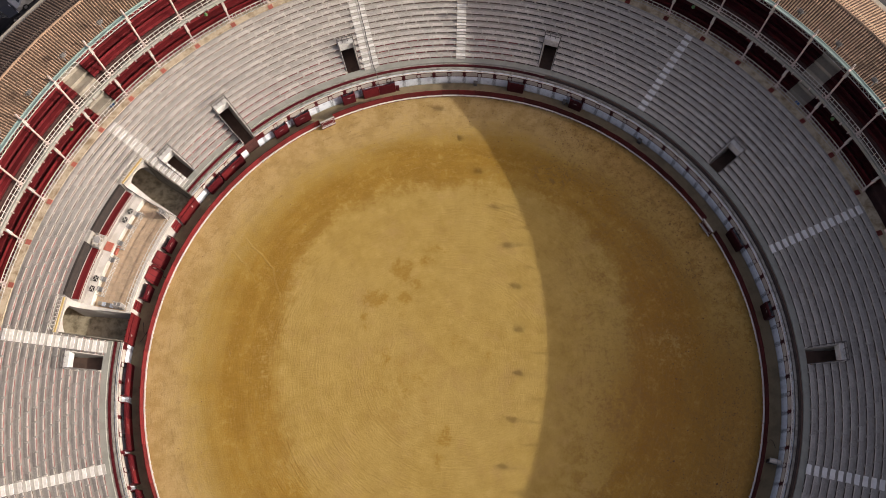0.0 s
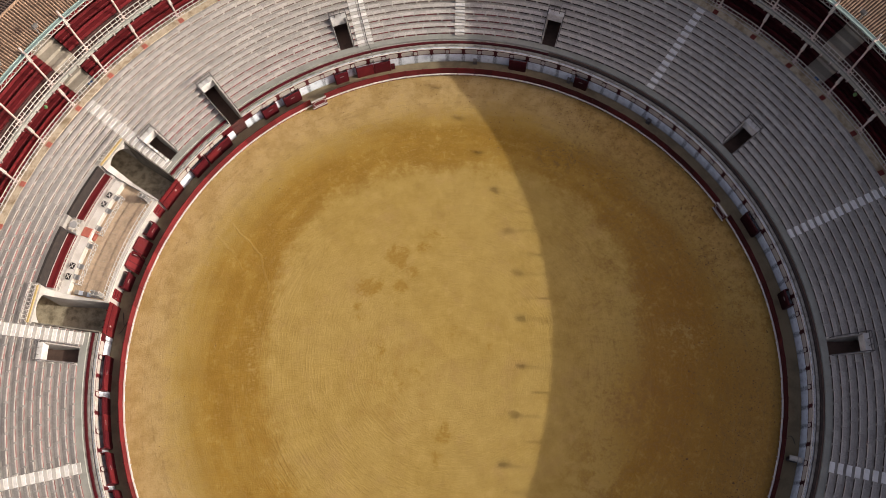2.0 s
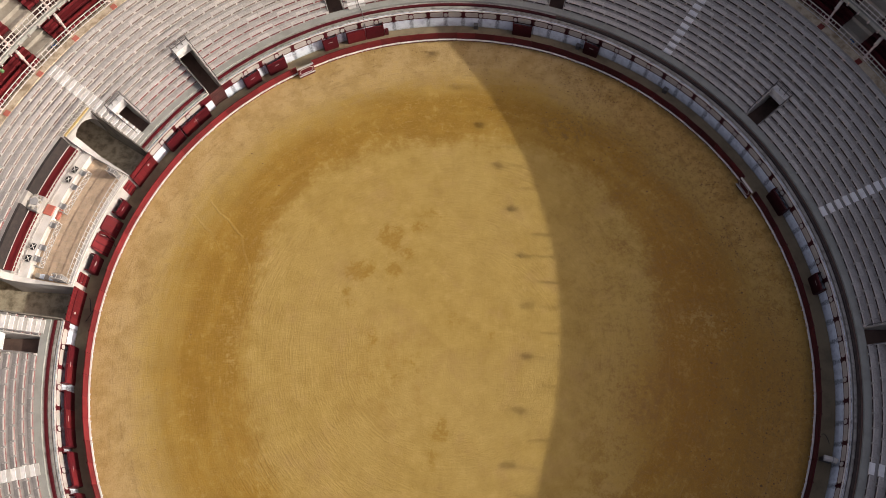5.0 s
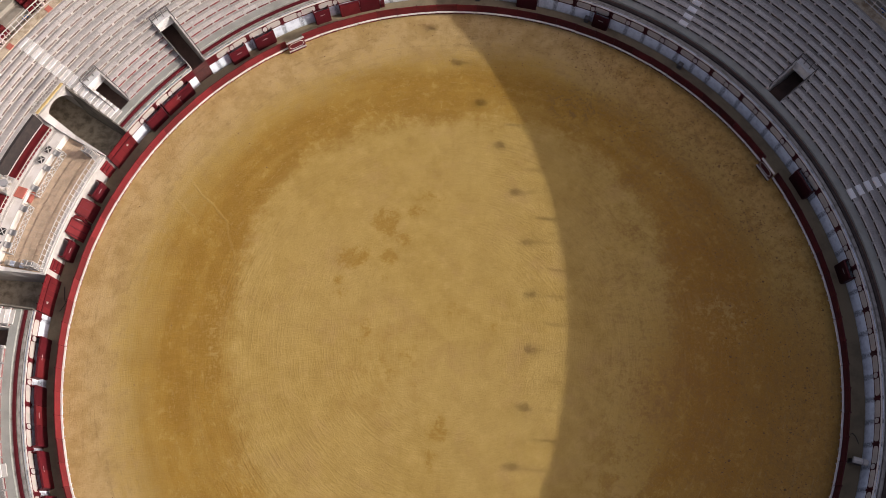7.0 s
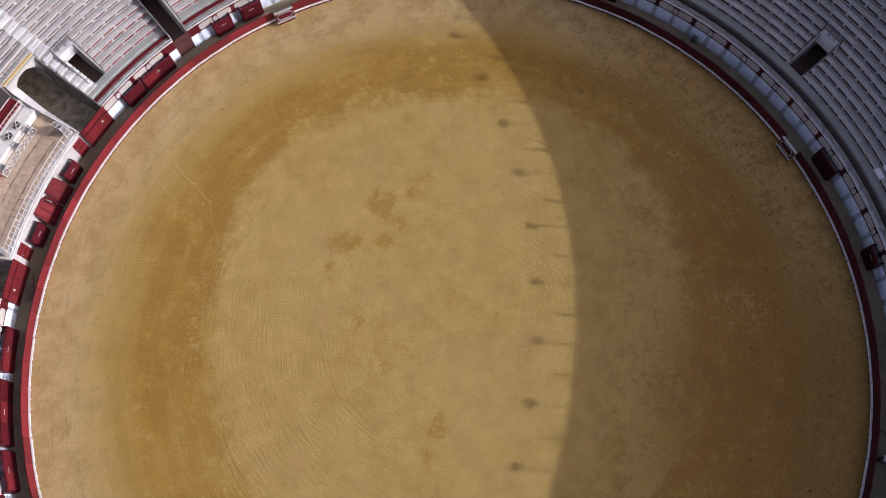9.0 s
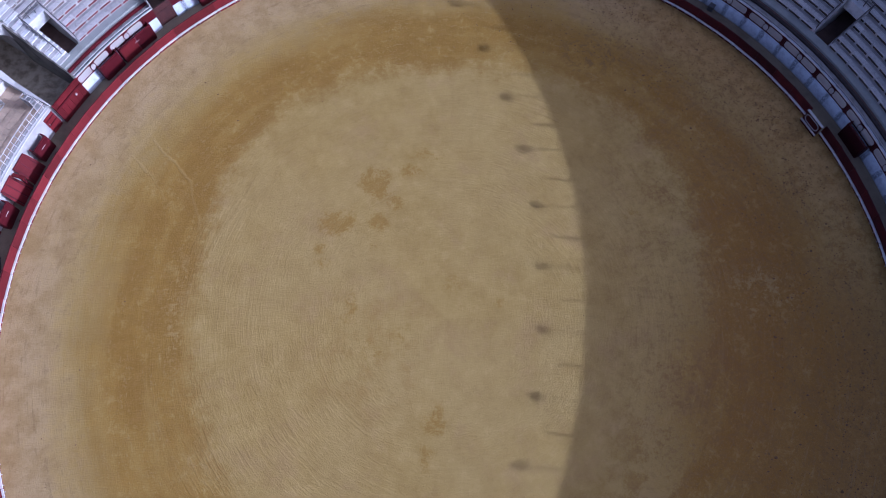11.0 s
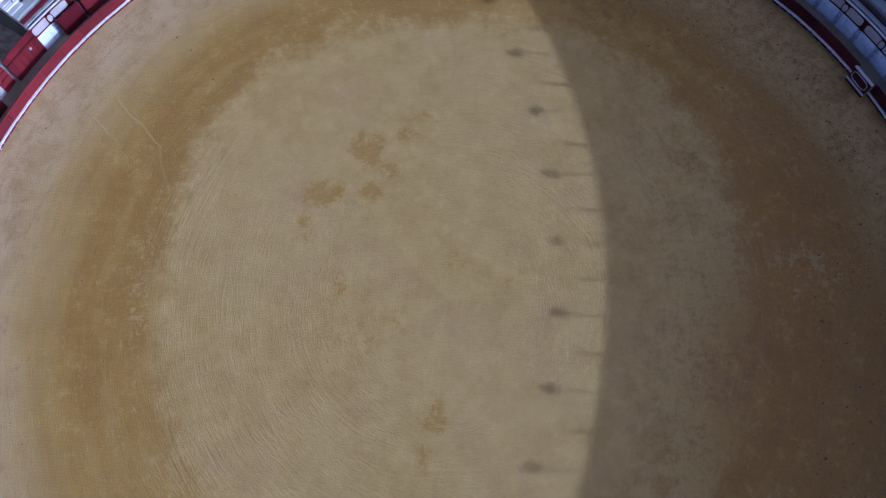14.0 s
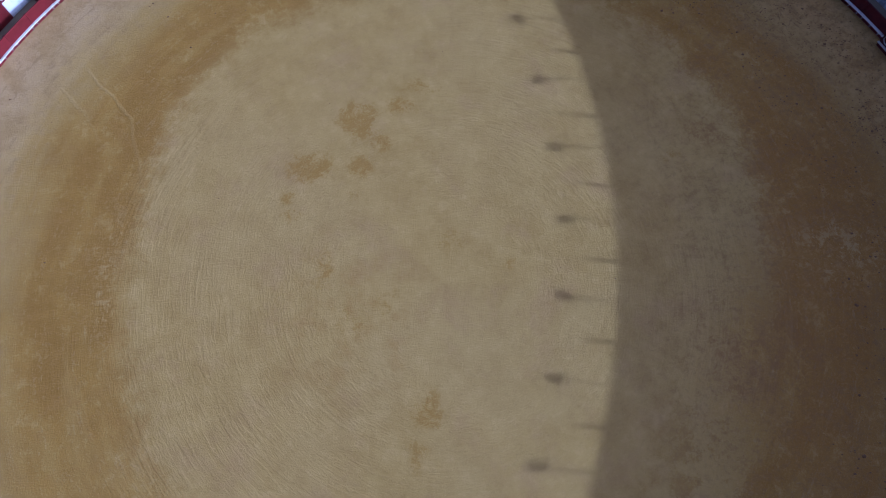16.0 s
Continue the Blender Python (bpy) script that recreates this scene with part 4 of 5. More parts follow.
# ---- the terrace between the gates ----
FLOOR_Z = 1.95
T0, T1, T2, T3 = 28.05, 30.86, 31.75, 32.3          # floor, stage, bench, back slab
g = Geo().sector(28.0, 32.3, 0, FLOOR_Z - 0.04, BOX[0], BOX[1])
solid("terrace_base", g, WHITE, "white rendered base of the terrace", "terrace", kind="structure")
floor = thing("terrace_floor", "tan square floor tiles on the terrace", "floor", kind="structure")
for j in range(7):
    r0 = T0 + 0.42 * j
    for k in range(24):
        a0 = BOX[0] + (BOX[1] - BOX[0]) * k / 24
        a1 = BOX[0] + (BOX[1] - BOX[0]) * (k + 1) / 24
        part("floor_tile", Geo().sector(r0 + 0.006, r0 + 0.414, FLOOR_Z - 0.04, FLOOR_Z + random.uniform(-0.003, 0.003), a0 + 0.012, a1 - 0.012, 1), PAVING, floor)
fw = thing("wall_terrace", "white terrace front wall above the alley", "wall", kind="structure")
part("face", Geo().sector(27.68, 28.0, 0, FLOOR_Z - 0.05, BOX[0], BOX[1]), WHITE, fw)
part("coping", Geo().sector(27.64, 28.04, FLOOR_Z - 0.04, FLOOR_Z + 0.03, BOX[0], BOX[1]), DECKWHITE, fw)
st = thing("terrace_stage", "white raised stage along the back of the terrace", "stage", kind="structure")
STAGE = FLOOR_Z + 0.6
part("stage", Geo().sector(T1, T2, FLOOR_Z - 0.03, STAGE, BOX[0], BOX[1]), DECKWHITE, st)
part("bench_base", Geo().sector(T2, T3, FLOOR_Z - 0.03, FLOOR_Z + 1.18, BOX[0], BOX[1]), WHITE, st)
for s0, s1 in ((BOX[0] + 0.3, 160.7), (162.6, BOX[1] - 0.3)):
    part("back_slab", Geo().sector(T3, 32.5, FLOOR_Z, row_z(BACK_ROW) - 0.02, s0, s1), SLATE, st, "dark grey stone slab behind the benches")
    part("top_slab", Geo().sector(32.5, 32.82, FLOOR_Z, row_z(BACK_ROW), s0, s1), STONE, st)
MID = 161.6
for a0, a1 in ((BOX[0] + 0.4, MID - 0.9), (MID + 0.9, BOX[1] - 0.4)):
    b = thing("terrace_bench", "long dark red bench along the back of the terrace", "bench", "terrace benches")
    part("seat", Geo().sector(T2 + 0.02, T3 - 0.04, FLOOR_Z + 1.19, FLOOR_Z + 1.27, a0, a1), RED, b)
    part("front_board", Geo().sector(T2 - 0.03, T2 - 0.003, FLOOR_Z + 0.9, FLOOR_Z + 1.25, a0, a1), RED, b)
    part("bar", Geo().tube([polar(T3 - 0.06, a0 + (a1 - a0) * k / 6, FLOOR_Z + 1.4) for k in range(7)], 0.03), PINKSTEEL, b)


def railing(name, label, pts, z0, h, posts, group, mat=None, rails=(0.5, 1.0), lattice=False):
    mat = mat or WHITE
    t = thing(name, label, "railing", group)
    for q in rails:
        part("rail", Geo().tube([(x, y, z0 + h * q) for x, y, _ in pts], 0.026 if lattice else 0.028, 5), mat, t)
    # posts at even steps
    seg = [(Vector(pts[i]), Vector(pts[i + 1])) for i in range(len(pts) - 1)]
    total = sum((b - a).length for a, b in seg)
    marks = []
    for k in range(posts + 1):
        want, run = total * k / posts, 0.0
        for a, b in seg:
            ln = (b - a).length
            if run + ln >= want - 1e-6:
                marks.append(a.lerp(b, (want - run) / ln))
                break
            run += ln
    for p in marks:
        part("post", Geo().tube([(p.x, p.y, z0), (p.x, p.y, z0 + h)], 0.026, 5), mat, t)
    if lattice:
        for a, b in zip(marks, marks[1:]):
            for u, w in ((a, b), (b, a)):
                part("lattice_bar", Geo().tube([(u.x, u.y, z0 + 0.08), (w.x, w.y, z0 + h)], 0.024, 4), mat, t)
    return t


def arc_pts(r, a0, a1, n):
    return [polar(r, a0 + (a1 - a0) * k / n, 0) for k in range(n + 1)]


railing("terrace_railing", "white steel railing along the terrace front", [polar(28.9, BOX[0] + 0.3, 0)] + arc_pts(27.8, BOX[0] + 0.3, BOX[1] - 0.3, 14) + [polar(28.9, BOX[1] - 0.3, 0)], FLOOR_Z, 0.92, 27, "terrace railings", rails=(0.06, 0.5, 1.0))
for a0, a1 in ((BOX[0] + 0.3, MID - 0.9), (MID + 0.9, BOX[1] - 0.3)):
    railing("stage_railing", "white steel railing before the red bench", arc_pts(31.52, a0, a1, 7), STAGE, 0.85, 13, "terrace railings", rails=(0.08, 0.5, 1.0))
for a0, a1 in ((154.4, 161.2), (162.8, 169.5)):
    pts = [polar(30.7, a0, 0)] + arc_pts(30.25, a0, a1, 5) + [polar(30.7, a1, 0)]
    railing("lattice_fence", "low white lattice fence round a row of chairs", pts, FLOOR_Z, 0.6, 10, "lattice fences", rails=(0.06, 1.0), lattice=True)
for a, r, w in ((154.95, 30.58, 0.5), (157.3, 30.58, 0.5), (160.4, 30.58, 0.5), (163.4, 30.58, 0.5), (166.8, 30.58, 0.5), (168.5, 30.58, 0.5)):
    c = thing("metal_chair", "grey metal chair on the terrace stage", "chair", "terrace chairs", at(a, r, FLOOR_Z))
    part("seat", Geo().box(0.36, w * 0.8, 0.05, pose(0, 0, 0.4), 0.015), STEEL, c)
    part("backrest", Geo().box(0.05, w * 0.8, 0.2, pose(0.17, 0, 0.44, 0, 12, 0), 0.015), STEEL, c)
    for sx in (-0.17, 0.17):
        for sy in (-0.4, 0.4):
            part("leg", Geo().tube([(sx, w * sy * 0.9, 0), (sx, w * sy * 0.9, 0.4)], 0.018, 4), STEEL, c)
for a, r in ((155.1, 31.12), (156.7, 31.12), (167.1, 31.12), (168.8, 31.12)):
    c = thing("folding_trestle", "black and white crossed folding trestle on the stage", "trestle", "folding trestles", at(a, r, STAGE))
    part("top", Geo().box(0.42, 0.5, 0.03, pose(0, 0, 0.2)), RUBBER, c)
    for s in (-1, 1):
        part("brace", Geo().tube([(-0.2, -0.24 * s, 0.24), (0.2, 0.24 * s, 0.24)], 0.03, 4), WHITE, c)
        part("leg", Geo().tube([(-0.15, 0.23 * s, 0), (0.15, 0.23 * s, 0.2)], 0.02, 4), WHITE, c)
        part("leg", Geo().tube([(0.15, 0.23 * s, 0), (-0.15, 0.23 * s, 0.2)], 0.02, 4), WHITE, c)
c = thing("red_steps", "faded red carpeted steps up to the stage", "steps", m=at(MID))
part("step", Geo().box(0.2, 0.8, 0.3, pose(30.75, 0, FLOOR_Z), 0.02), SALMON, c)
part("step", Geo().box(0.7, 0.8, 0.08, pose(31.32, 0, STAGE), 0.02), SALMON, c)
c = thing("stone_emblem", "grey carved stone emblem at the back of the terrace", "emblem", m=at(MID, 31.85, FLOOR_Z + 1.18))
g = Geo().box(0.9, 1.25, 0.5, pose(0.05, 0, 0), 0.06)
part("pedestal", g, FOOTING, c)
pts = [(0.42 * (1 + 0.12 * math.cos(5 * t)) * math.cos(t), 0.46 * (1 + 0.1 * math.sin(3 * t)) * math.sin(t)) for t in [2 * math.pi * k / 22 for k in range(22)]]
part("shield", Geo().plate(pts, 0.16, pose(0.05, 0, 0.5, 0, -18, 0)), NOSING, c, "grey carved shield")
scroll_me = Geo().lathe([(0.001, 0), (0.1, 0.02), (0.12, 0.08), (0.07, 0.14), (0.001, 0.15)], 0, 360, 8, True).mesh("carved_scroll", CONCRETE)
for k in range(8):
    q = 2 * math.pi * k / 8 + 0.2
    part("carved_scroll", scroll_me, None, c, m=pose(0.05 + 0.36 * math.cos(q), 0.5 * math.sin(q), 0.56 + 0.1 * math.cos(q)))
part("boss", Geo().plate([(x * 0.6, y * 0.6) for x, y in pts], 0.12, pose(0.02, 0, 0.68, 0, -18, 0)), STEEL, c)
for a, s in ((153.0, -1), (170.7, 1)):
    c = thing("terrace_cabinet", "white and grey steel frame cabinet at the terrace corner", "cabinet", "terrace cabinets", at(a, 28.5, FLOOR_Z))
    part("body", Geo().box(0.7, 0.32, 0.85, None, 0.02), STEEL, c)
    for x in (-0.35, 0.35):
        for y in (-0.17, 0.17):
            part("post", Geo().tube([(x, y, 0), (x, y, 1.05)], 0.03, 5), WHITE, c)
    part("top_frame", Geo().tube([(-0.35, -0.17, 1.05), (0.35, -0.17, 1.05), (0.35, 0.17, 1.05), (-0.35, 0.17, 1.05)], 0.03, 5, True), WHITE, c)
    part("top_bar", Geo().tube([(0, -0.17, 1.05), (0, 0.17, 1.05)], 0.03, 5), WHITE, c)
st2 = thing("side_steps", "short grey flight of steps beside the far gate", "steps")
for k in range(4):
    part("step", Geo().sector(29.2 + 0.3 * k, 29.5 + 0.3 * k, FLOOR_Z, FLOOR_Z + 0.12 + 0.1 * k, BOX[1] - 1.0, BOX[1] - 0.35, 1), CONCRETE if k % 2 else LIME, st2)
# doors and red covers in the terrace front
for a, w in ((153.3, 0.8), (169.6, 0.8)):
    c = thing("alley_door", "red plank door in the white terrace wall", "door", "terrace wall doors", at(a, 27.66))
    part("leaf", Geo().box(0.06, w, 1.55, pose(0, 0, 0.06), 0.01), RED, c)
    for z in (0.35, 0.85, 1.3):
        part("batten", Geo().box(0.03, w * 0.9, 0.08, pose(-0.04, 0, z)), DARKRED, c)
    part("handle", Geo().box(0.05, 0.04, 0.12, pose(-0.05, w * 0.36, 0.95)), STEEL, c)
for a, s in ((160.2, -1), (163.5, 1)):
    c = thing("pen_gate", "wide red plank gate leaning on the terrace wall", "gate", "pen gates", at(a))
    o = [(-0.86, 0.55), (-0.5, 0.62), (0.2, 0.66), (0.86, 0.66), (0.86, -0.66), (-0.86, -0.6)]
    lean = pose(27.3, 0, 0.86, 0, -68, 0)
    part("leaf", Geo().plate([(-x, s * y) for x, y in o], 0.06, lean), RED, c)
    for y in (-0.5, 0.0, 0.5):
        part("batten", Geo().plate([(-0.8, y - 0.04), (0.8, y - 0.04), (0.8, y + 0.04), (-0.8, y + 0.04)], 0.03, lean @ Matrix.Translation((0, 0, 0.06))), DARKRED, c)
c = thing("gate_winch", "dark red post and arm between the pen gates", "post", m=at(162.0, 27.05))
part("post", Geo().box(0.14, 0.14, 1.5, pose(0, 0, 0.04)), DARKRED, c)
part("arm", Geo().box(0.8, 0.22, 0.08, pose(0.1, 0, 1.5)), RED, c)

# ---- galleries above the seating ----
Z1, Z2, ZR = 6.14, 8.95, 13.0
G0, G1 = -24, 336
par = thing("parapet", "ochre rendered parapet walk above the top seat row", "parapet", kind="structure")
part("walk", Geo().lathe([(row_r(ROWS), 0), (36.55, 0), (36.55, Z1), (row_r(ROWS) + 0.004, Z1)], 0, 360, 180, True), OCHRE, par)
blk = Geo().box(0.42, 0.42, 0.06, pose(35.88, 0, Z1)).mesh("column_foot_block", SALMON)
for k in range(2, 34):
    part("column_foot_block", blk, None, par, m=pose(0, 0, 0, 0, 0, PHASE + 6 * k))

g = Geo()
steps = [(36.55, Z1 - 0.3), (37.3, Z1 + 0.05), (38.05, Z1 + 0.4), (38.8, Z1 + 0.75), (40.5, Z1 + 0.75)]
for (r0, z), (r1, _) in zip(steps, steps[1:]):
    g.lathe([(r0, 0), (r1, 0), (r1, z), (r0, z)], 0, 360, 180, True)
solid("gallery_floor", g, BROWNFLOOR, "stepped brown-red floor of the lower gallery", "gallery floor", kind="structure")
g = Geo().lathe([(36.72, Z2 - 0.2), (40.5, Z2 - 0.2), (40.5, Z2), (36.72, Z2)], 0, 360, 180, True)
for j in range(3):
    g.lathe([(37.45 + 0.75 * j, Z2), (40.5, Z2), (40.5, Z2 + 0.35 * (j + 1) - 0.004 * j), (37.45 + 0.75 * j, Z2 + 0.35 * (j + 1) - 0.004 * j)], 0, 360, 180, True)
solid("upper_gallery_floor", g, BROWNFLOOR, "stepped brown-red floor of the upper gallery", "gallery floor", kind="structure")
g = Geo().lathe([(36.55, Z2 - 0.28), (36.9, Z2 - 0.28), (36.9, Z2 + 0.03), (36.55, Z2 + 0.03)], 0, 360, 180, True)
trim = thing("trim_balcony", "pale balcony edge of the upper gallery on scroll brackets", "balcony edge", kind="structure")
part("edge", g, WALKWAY, trim)
scroll = [(0.0, 0.0), (-0.26, 0.0), (-0.28, -0.07), (-0.2, -0.13), (-0.09, -0.2), (-0.03, -0.34), (0.0, -0.36)]
scroll_me = Geo().plate(scroll, 0.07, Matrix.Translation((36.56, 0.035, Z2 - 0.06)) @ pose(0, 0, 0, 90, 0, 0)).mesh("scroll_bracket", PINKSTEEL)
for k in range(60):
    part("scroll_bracket", scroll_me, None, trim, m=pose(0, 0, 0, 0, 0, (PHASE + 24 + 1.5 * k if k < 14 else PHASE + 120 + 1.5 * (k - 14)) + 0.75))
g = Geo().lathe([(40.5, 0), (43.6, 0), (43.6, 12.1), (43.3, 12.1), (43.3, 1), (40.8, 1), (40.8, 13.6), (40.5, 13.6)], 0, 360, 180, True)
solid("wall_outer", g, OCHRE, "ochre outer wall of the bullring", "wall", kind="structure")

# aisles break the benches at every entrance angle
gallery_aisles = [(a - 1.45, a + 1.45) for a in ENTRIES] + [(a - 361.45, a - 358.55) for a in ENTRIES]
for a in ENTRIES:
    if 20 < a < 190:
        c = thing("gallery_aisle", "grey concrete aisle steps between gallery benches", "steps", "gallery aisles", at(a))
        for j, (r0, z) in enumerate(steps[:4]):
            part("step", Geo().sector(r0 - 0.02, r0 + 0.735, z - 0.4, z + 0.02 + 0.02 * (j % 2), -1.45, 1.45, 2), CONCRETE, c)
        part("upper_step", Geo().sector(36.95, 37.42, Z2 - 0.1, Z2 + 0.03, -1.45, 1.45, 2), CONCRETE, c)
        for j in range(3):
            part("upper_step", Geo().sector(37.43 + 0.75 * j, 38.17 + 0.75 * j, Z2 + 0.35 * j, Z2 + 0.35 * (j + 1) + 0.03, -1.45, 1.45, 2), CONCRETE, c)


def bench(r, z, a0, a1, mat):
    b = thing("gallery_bench", "long red wooden bench in the gallery", "bench", "gallery benches", at((a0 + a1) / 2))
    h = (a1 - a0) / 2 - 0.05
    part("seat", Geo().sector(r, r + 0.36, z + 0.36, z + 0.41, -h, h, 3), mat, b)
    part("front_board", Geo().sector(r + 0.01, r + 0.05, z + 0.06, z + 0.355, -h, h, 3), BENCHRED, b)
    part("back_rail", Geo().sector(r + 0.38, r + 0.42, z + 0.42, z + 0.72, -h, h, 3), mat, b)
    for s in (-0.8, 0.8):
        part("bracket", Geo().box(0.4, 0.05, 0.36, pose(0, 0, 0, 0, 0, h * s) @ pose(r + 0.2, 0, z)), BENCHRED, b)


for k in range(3, 30):
    a0, a1 = PHASE + 6 * k, PHASE + 6 * k + 6
    for b0, b1 in spans(a0, a1, gallery_aisles):
        if b1 - b0 < 0.8:
            continue
        for j in range(3):
            bench(steps[j + 1][0] - 0.5, steps[j][1], b0, b1, RED if j == 0 else BENCHRED)
            bench(37.5 + 0.75 * j, Z2 + 0.35 * (j + 1) - 0.004 * j, b0, b1, BENCHRED)


def column(name, label, r, z0, z1, a):
    c = thing(name, label, "column", "gallery columns", at(a, r, z0))
    h = z1 - z0
    part("base", Geo().box(0.26, 0.26, 0.25, None, 0.03), PINKSTEEL, c)
    part("shaft", Geo().tube([(0, 0, 0.2), (0, 0, h)], 0.08, 8), PINKSTEEL, c)
    part("capital", Geo().box(0.21, 0.21, 0.7, pose(0, 0, h - 0.72), 0.008), WHITE, c)
    part("collar", Geo().box(0.27, 0.27, 0.09, pose(0, 0, h - 0.82), 0.01), PINKSTEEL, c)
    return c


c1 = column("gallery_column", "slim pale iron column of the lower gallery", 36.46, Z1, Z2 - 0.29, PHASE + 24)
c2 = column("gallery_column", "slim pale iron column carrying the roof edge", 36.95, Z2 + 0.03, ZR, PHASE + 24)
part("finial", Geo().box(0.5, 0.14, 0.12, pose(-0.02, 0, ZR - Z2 + 0.12), 0.02), PINKSTEEL, c2)
part("mast", Geo().tube([(0.05, 0, ZR - Z2), (0.05, 0, ZR - Z2 + 0.8)], 0.075, 6), PINKSTEEL, c2)
for k in range(-6, 33):
    if k != 4:
        copy_thing(c1, at(PHASE + 6 * k, 36.46, Z1))
        copy_thing(c2, at(PHASE + 6 * k, 36.95, Z2 + 0.03))


def gallery_rail(r, z, name, label):
    t = thing(name, label, "railing", "gallery railings", at(PHASE + 27, 0, 0))
    for dz in (0.12, 0.5, 0.92):
        part("rail", Geo().tube([polar(r, -2.9 + 5.8 * j / 4, z + dz) for j in range(5)], 0.036, 5), WHITE, t)
    for j in range(6):
        b = -2.0 + 0.8 * j
        part("baluster", Geo().tube([polar(r, b, z), polar(r, b, z + 0.92)], 0.03, 5), WHITE, t)
    for b in (-2.72, 2.72):
        for dz in (0.31, 0.71):
            ring = [(r, 0.18 * math.cos(u), z + dz + 0.19 * math.sin(u)) for u in [math.pi * q / 5 for q in range(10)]]
            part("corner_ring", Geo().tube([pose(0, 0, 0, 0, 0, b) @ Vector(p) for p in ring], 0.034, 4, True), PINKSTEEL, t)
    return t


r1 = gallery_rail(36.24, Z1, "gallery_railing", "white iron railing with rings along the lower gallery")
r2 = gallery_rail(36.68, Z2, "gallery_railing", "white iron railing with rings along the upper gallery")
for k in range(3, 30):
    if k != 4:
        copy_thing(r1, at(PHASE + 6 * k + 3))
        copy_thing(r2, at(PHASE + 6 * k + 3))

# ---- roof edge: truss, gutter, tiles, floodlights ----
def truss():
    t = thing("roof_truss", "white lattice truss under the roof edge", "truss", "roof trusses", at(PHASE + 27))
    for r, z in ((36.86, ZR - 0.02), (36.98, ZR - 0.55)):
        part("chord", Geo().tube([polar(r, -3 + 6 * j / 4, z) for j in range(5)], 0.035, 5), WHITE, t)
    n = 14
    for j in range(n):
        b0, b1 = -3 + 6 * j / n, -3 + 6 * (j + 1) / n
        lo, hi = (36.98, ZR - 0.55), (36.86, ZR - 0.02)
        p, q = (lo, hi) if j % 2 else (hi, lo)
        part("web", Geo().tube([polar(p[0], b0, p[1]), polar(q[0], b1, q[1])], 0.022, 4), WHITE, t)
    return t


t0 = truss()
for k in range(3, 30):
    if k != 4:
        copy_thing(t0, at(PHASE + 6 * k + 3))
roof = thing("roof", "weathered clay tile ring roof over the galleries", "roof", kind="structure")
part("deck", Geo().lathe([(37.05, ZR - 0.12), (39.9, 13.85), (43.9, 12.0), (43.9, 12.12), (39.9, 13.98), (37.05, ZR)], 0, 360, 180, True), CHANNEL, roof)
part("gutter", Geo().lathe([(36.8, ZR + 0.02), (37.16, ZR + 0.02), (37.16, ZR + 0.12), (37.1, ZR + 0.12), (37.1, ZR + 0.06), (36.86, ZR + 0.06), (36.86, ZR + 0.12), (36.8, ZR + 0.12)], 0, 360, 180, True), GREENSTEEL, roof, "pale green metal gutter")
part("outer_gutter", Geo().lathe([(43.85, 11.9), (44.35, 11.9), (44.35, 12.1), (43.85, 12.1)], 0, 360, 180, True), CONCRETE, roof)
part("ridge_cap", Geo().lathe([(39.8, 13.98), (40.0, 13.98), (39.97, 14.07), (39.9, 14.1), (39.83, 14.07)], 0, 360, 180, True), TILE, roof)


def tile_rib(rs, z_of, w):
    """One line of cover tiles running down a slope, each tile lapped over the next."""
    v, f = [], []
    for j in range(len(rs) - 1):
        for r, k in ((rs[j], 1.0), (rs[j + 1], 0.78)):
            wr = w * k
            z = z_of(r) + 0.02 * (k > 0.9)
            for y, h in ((-wr, 0.0), (-wr * 0.72, wr * 0.8), (0.0, wr * 1.15), (wr * 0.72, wr * 0.8), (wr, 0.0)):
                v.append((r, y, z + h))
        b = 10 * j
        f += [(b + q, b + q + 1, b + q + 6, b + q + 5) for q in range(4)] + [(b, b + 4, b + 3, b + 2, b + 1)]
    g = Geo()
    return g.add(v, f)


RIB = 0.33
in_rs = [37.12 + (39.8 - 37.12) * j / 6 for j in range(7)]
out_rs = [43.9 - (43.9 - 40.0) * j / 8 for j in range(9)]
rib_in = tile_rib(in_rs, lambda r: ZR + (r - 37.05) * 0.98 / 2.85, 0.07)
rib_out = tile_rib(out_rs, lambda r: 12.12 + (43.9 - r) * 1.86 / 4.0, 0.075)
me_in, me_out = rib_in.mesh("tile_line", TILE), rib_out.mesh("tile_line", TILE)
rest = Geo()
for k in range(int(360 / RIB)):
    a = RIB * k
    if 34 < a < 44 or 138 < a < 149:
        part("tile_line", me_in, None, roof, m=pose(0, 0, random.uniform(-0.01, 0.01), 0, 0, a + random.uniform(-0.03, 0.03)))
        part("tile_line", me_out, None, roof, m=pose(0, 0, random.uniform(-0.01, 0.01), 0, 0, a + random.uniform(-0.03, 0.03)))
    elif a < 210 or a > 330:
        rot = Matrix.Rotation(radians(a), 3, "Z")
        for src in (rib_in, rib_out):
            rest.add([rot @ Vector(p) for p in src.v], src.f)
tagged(part("tile_line", rest, TILE, roof), kind="stuff")


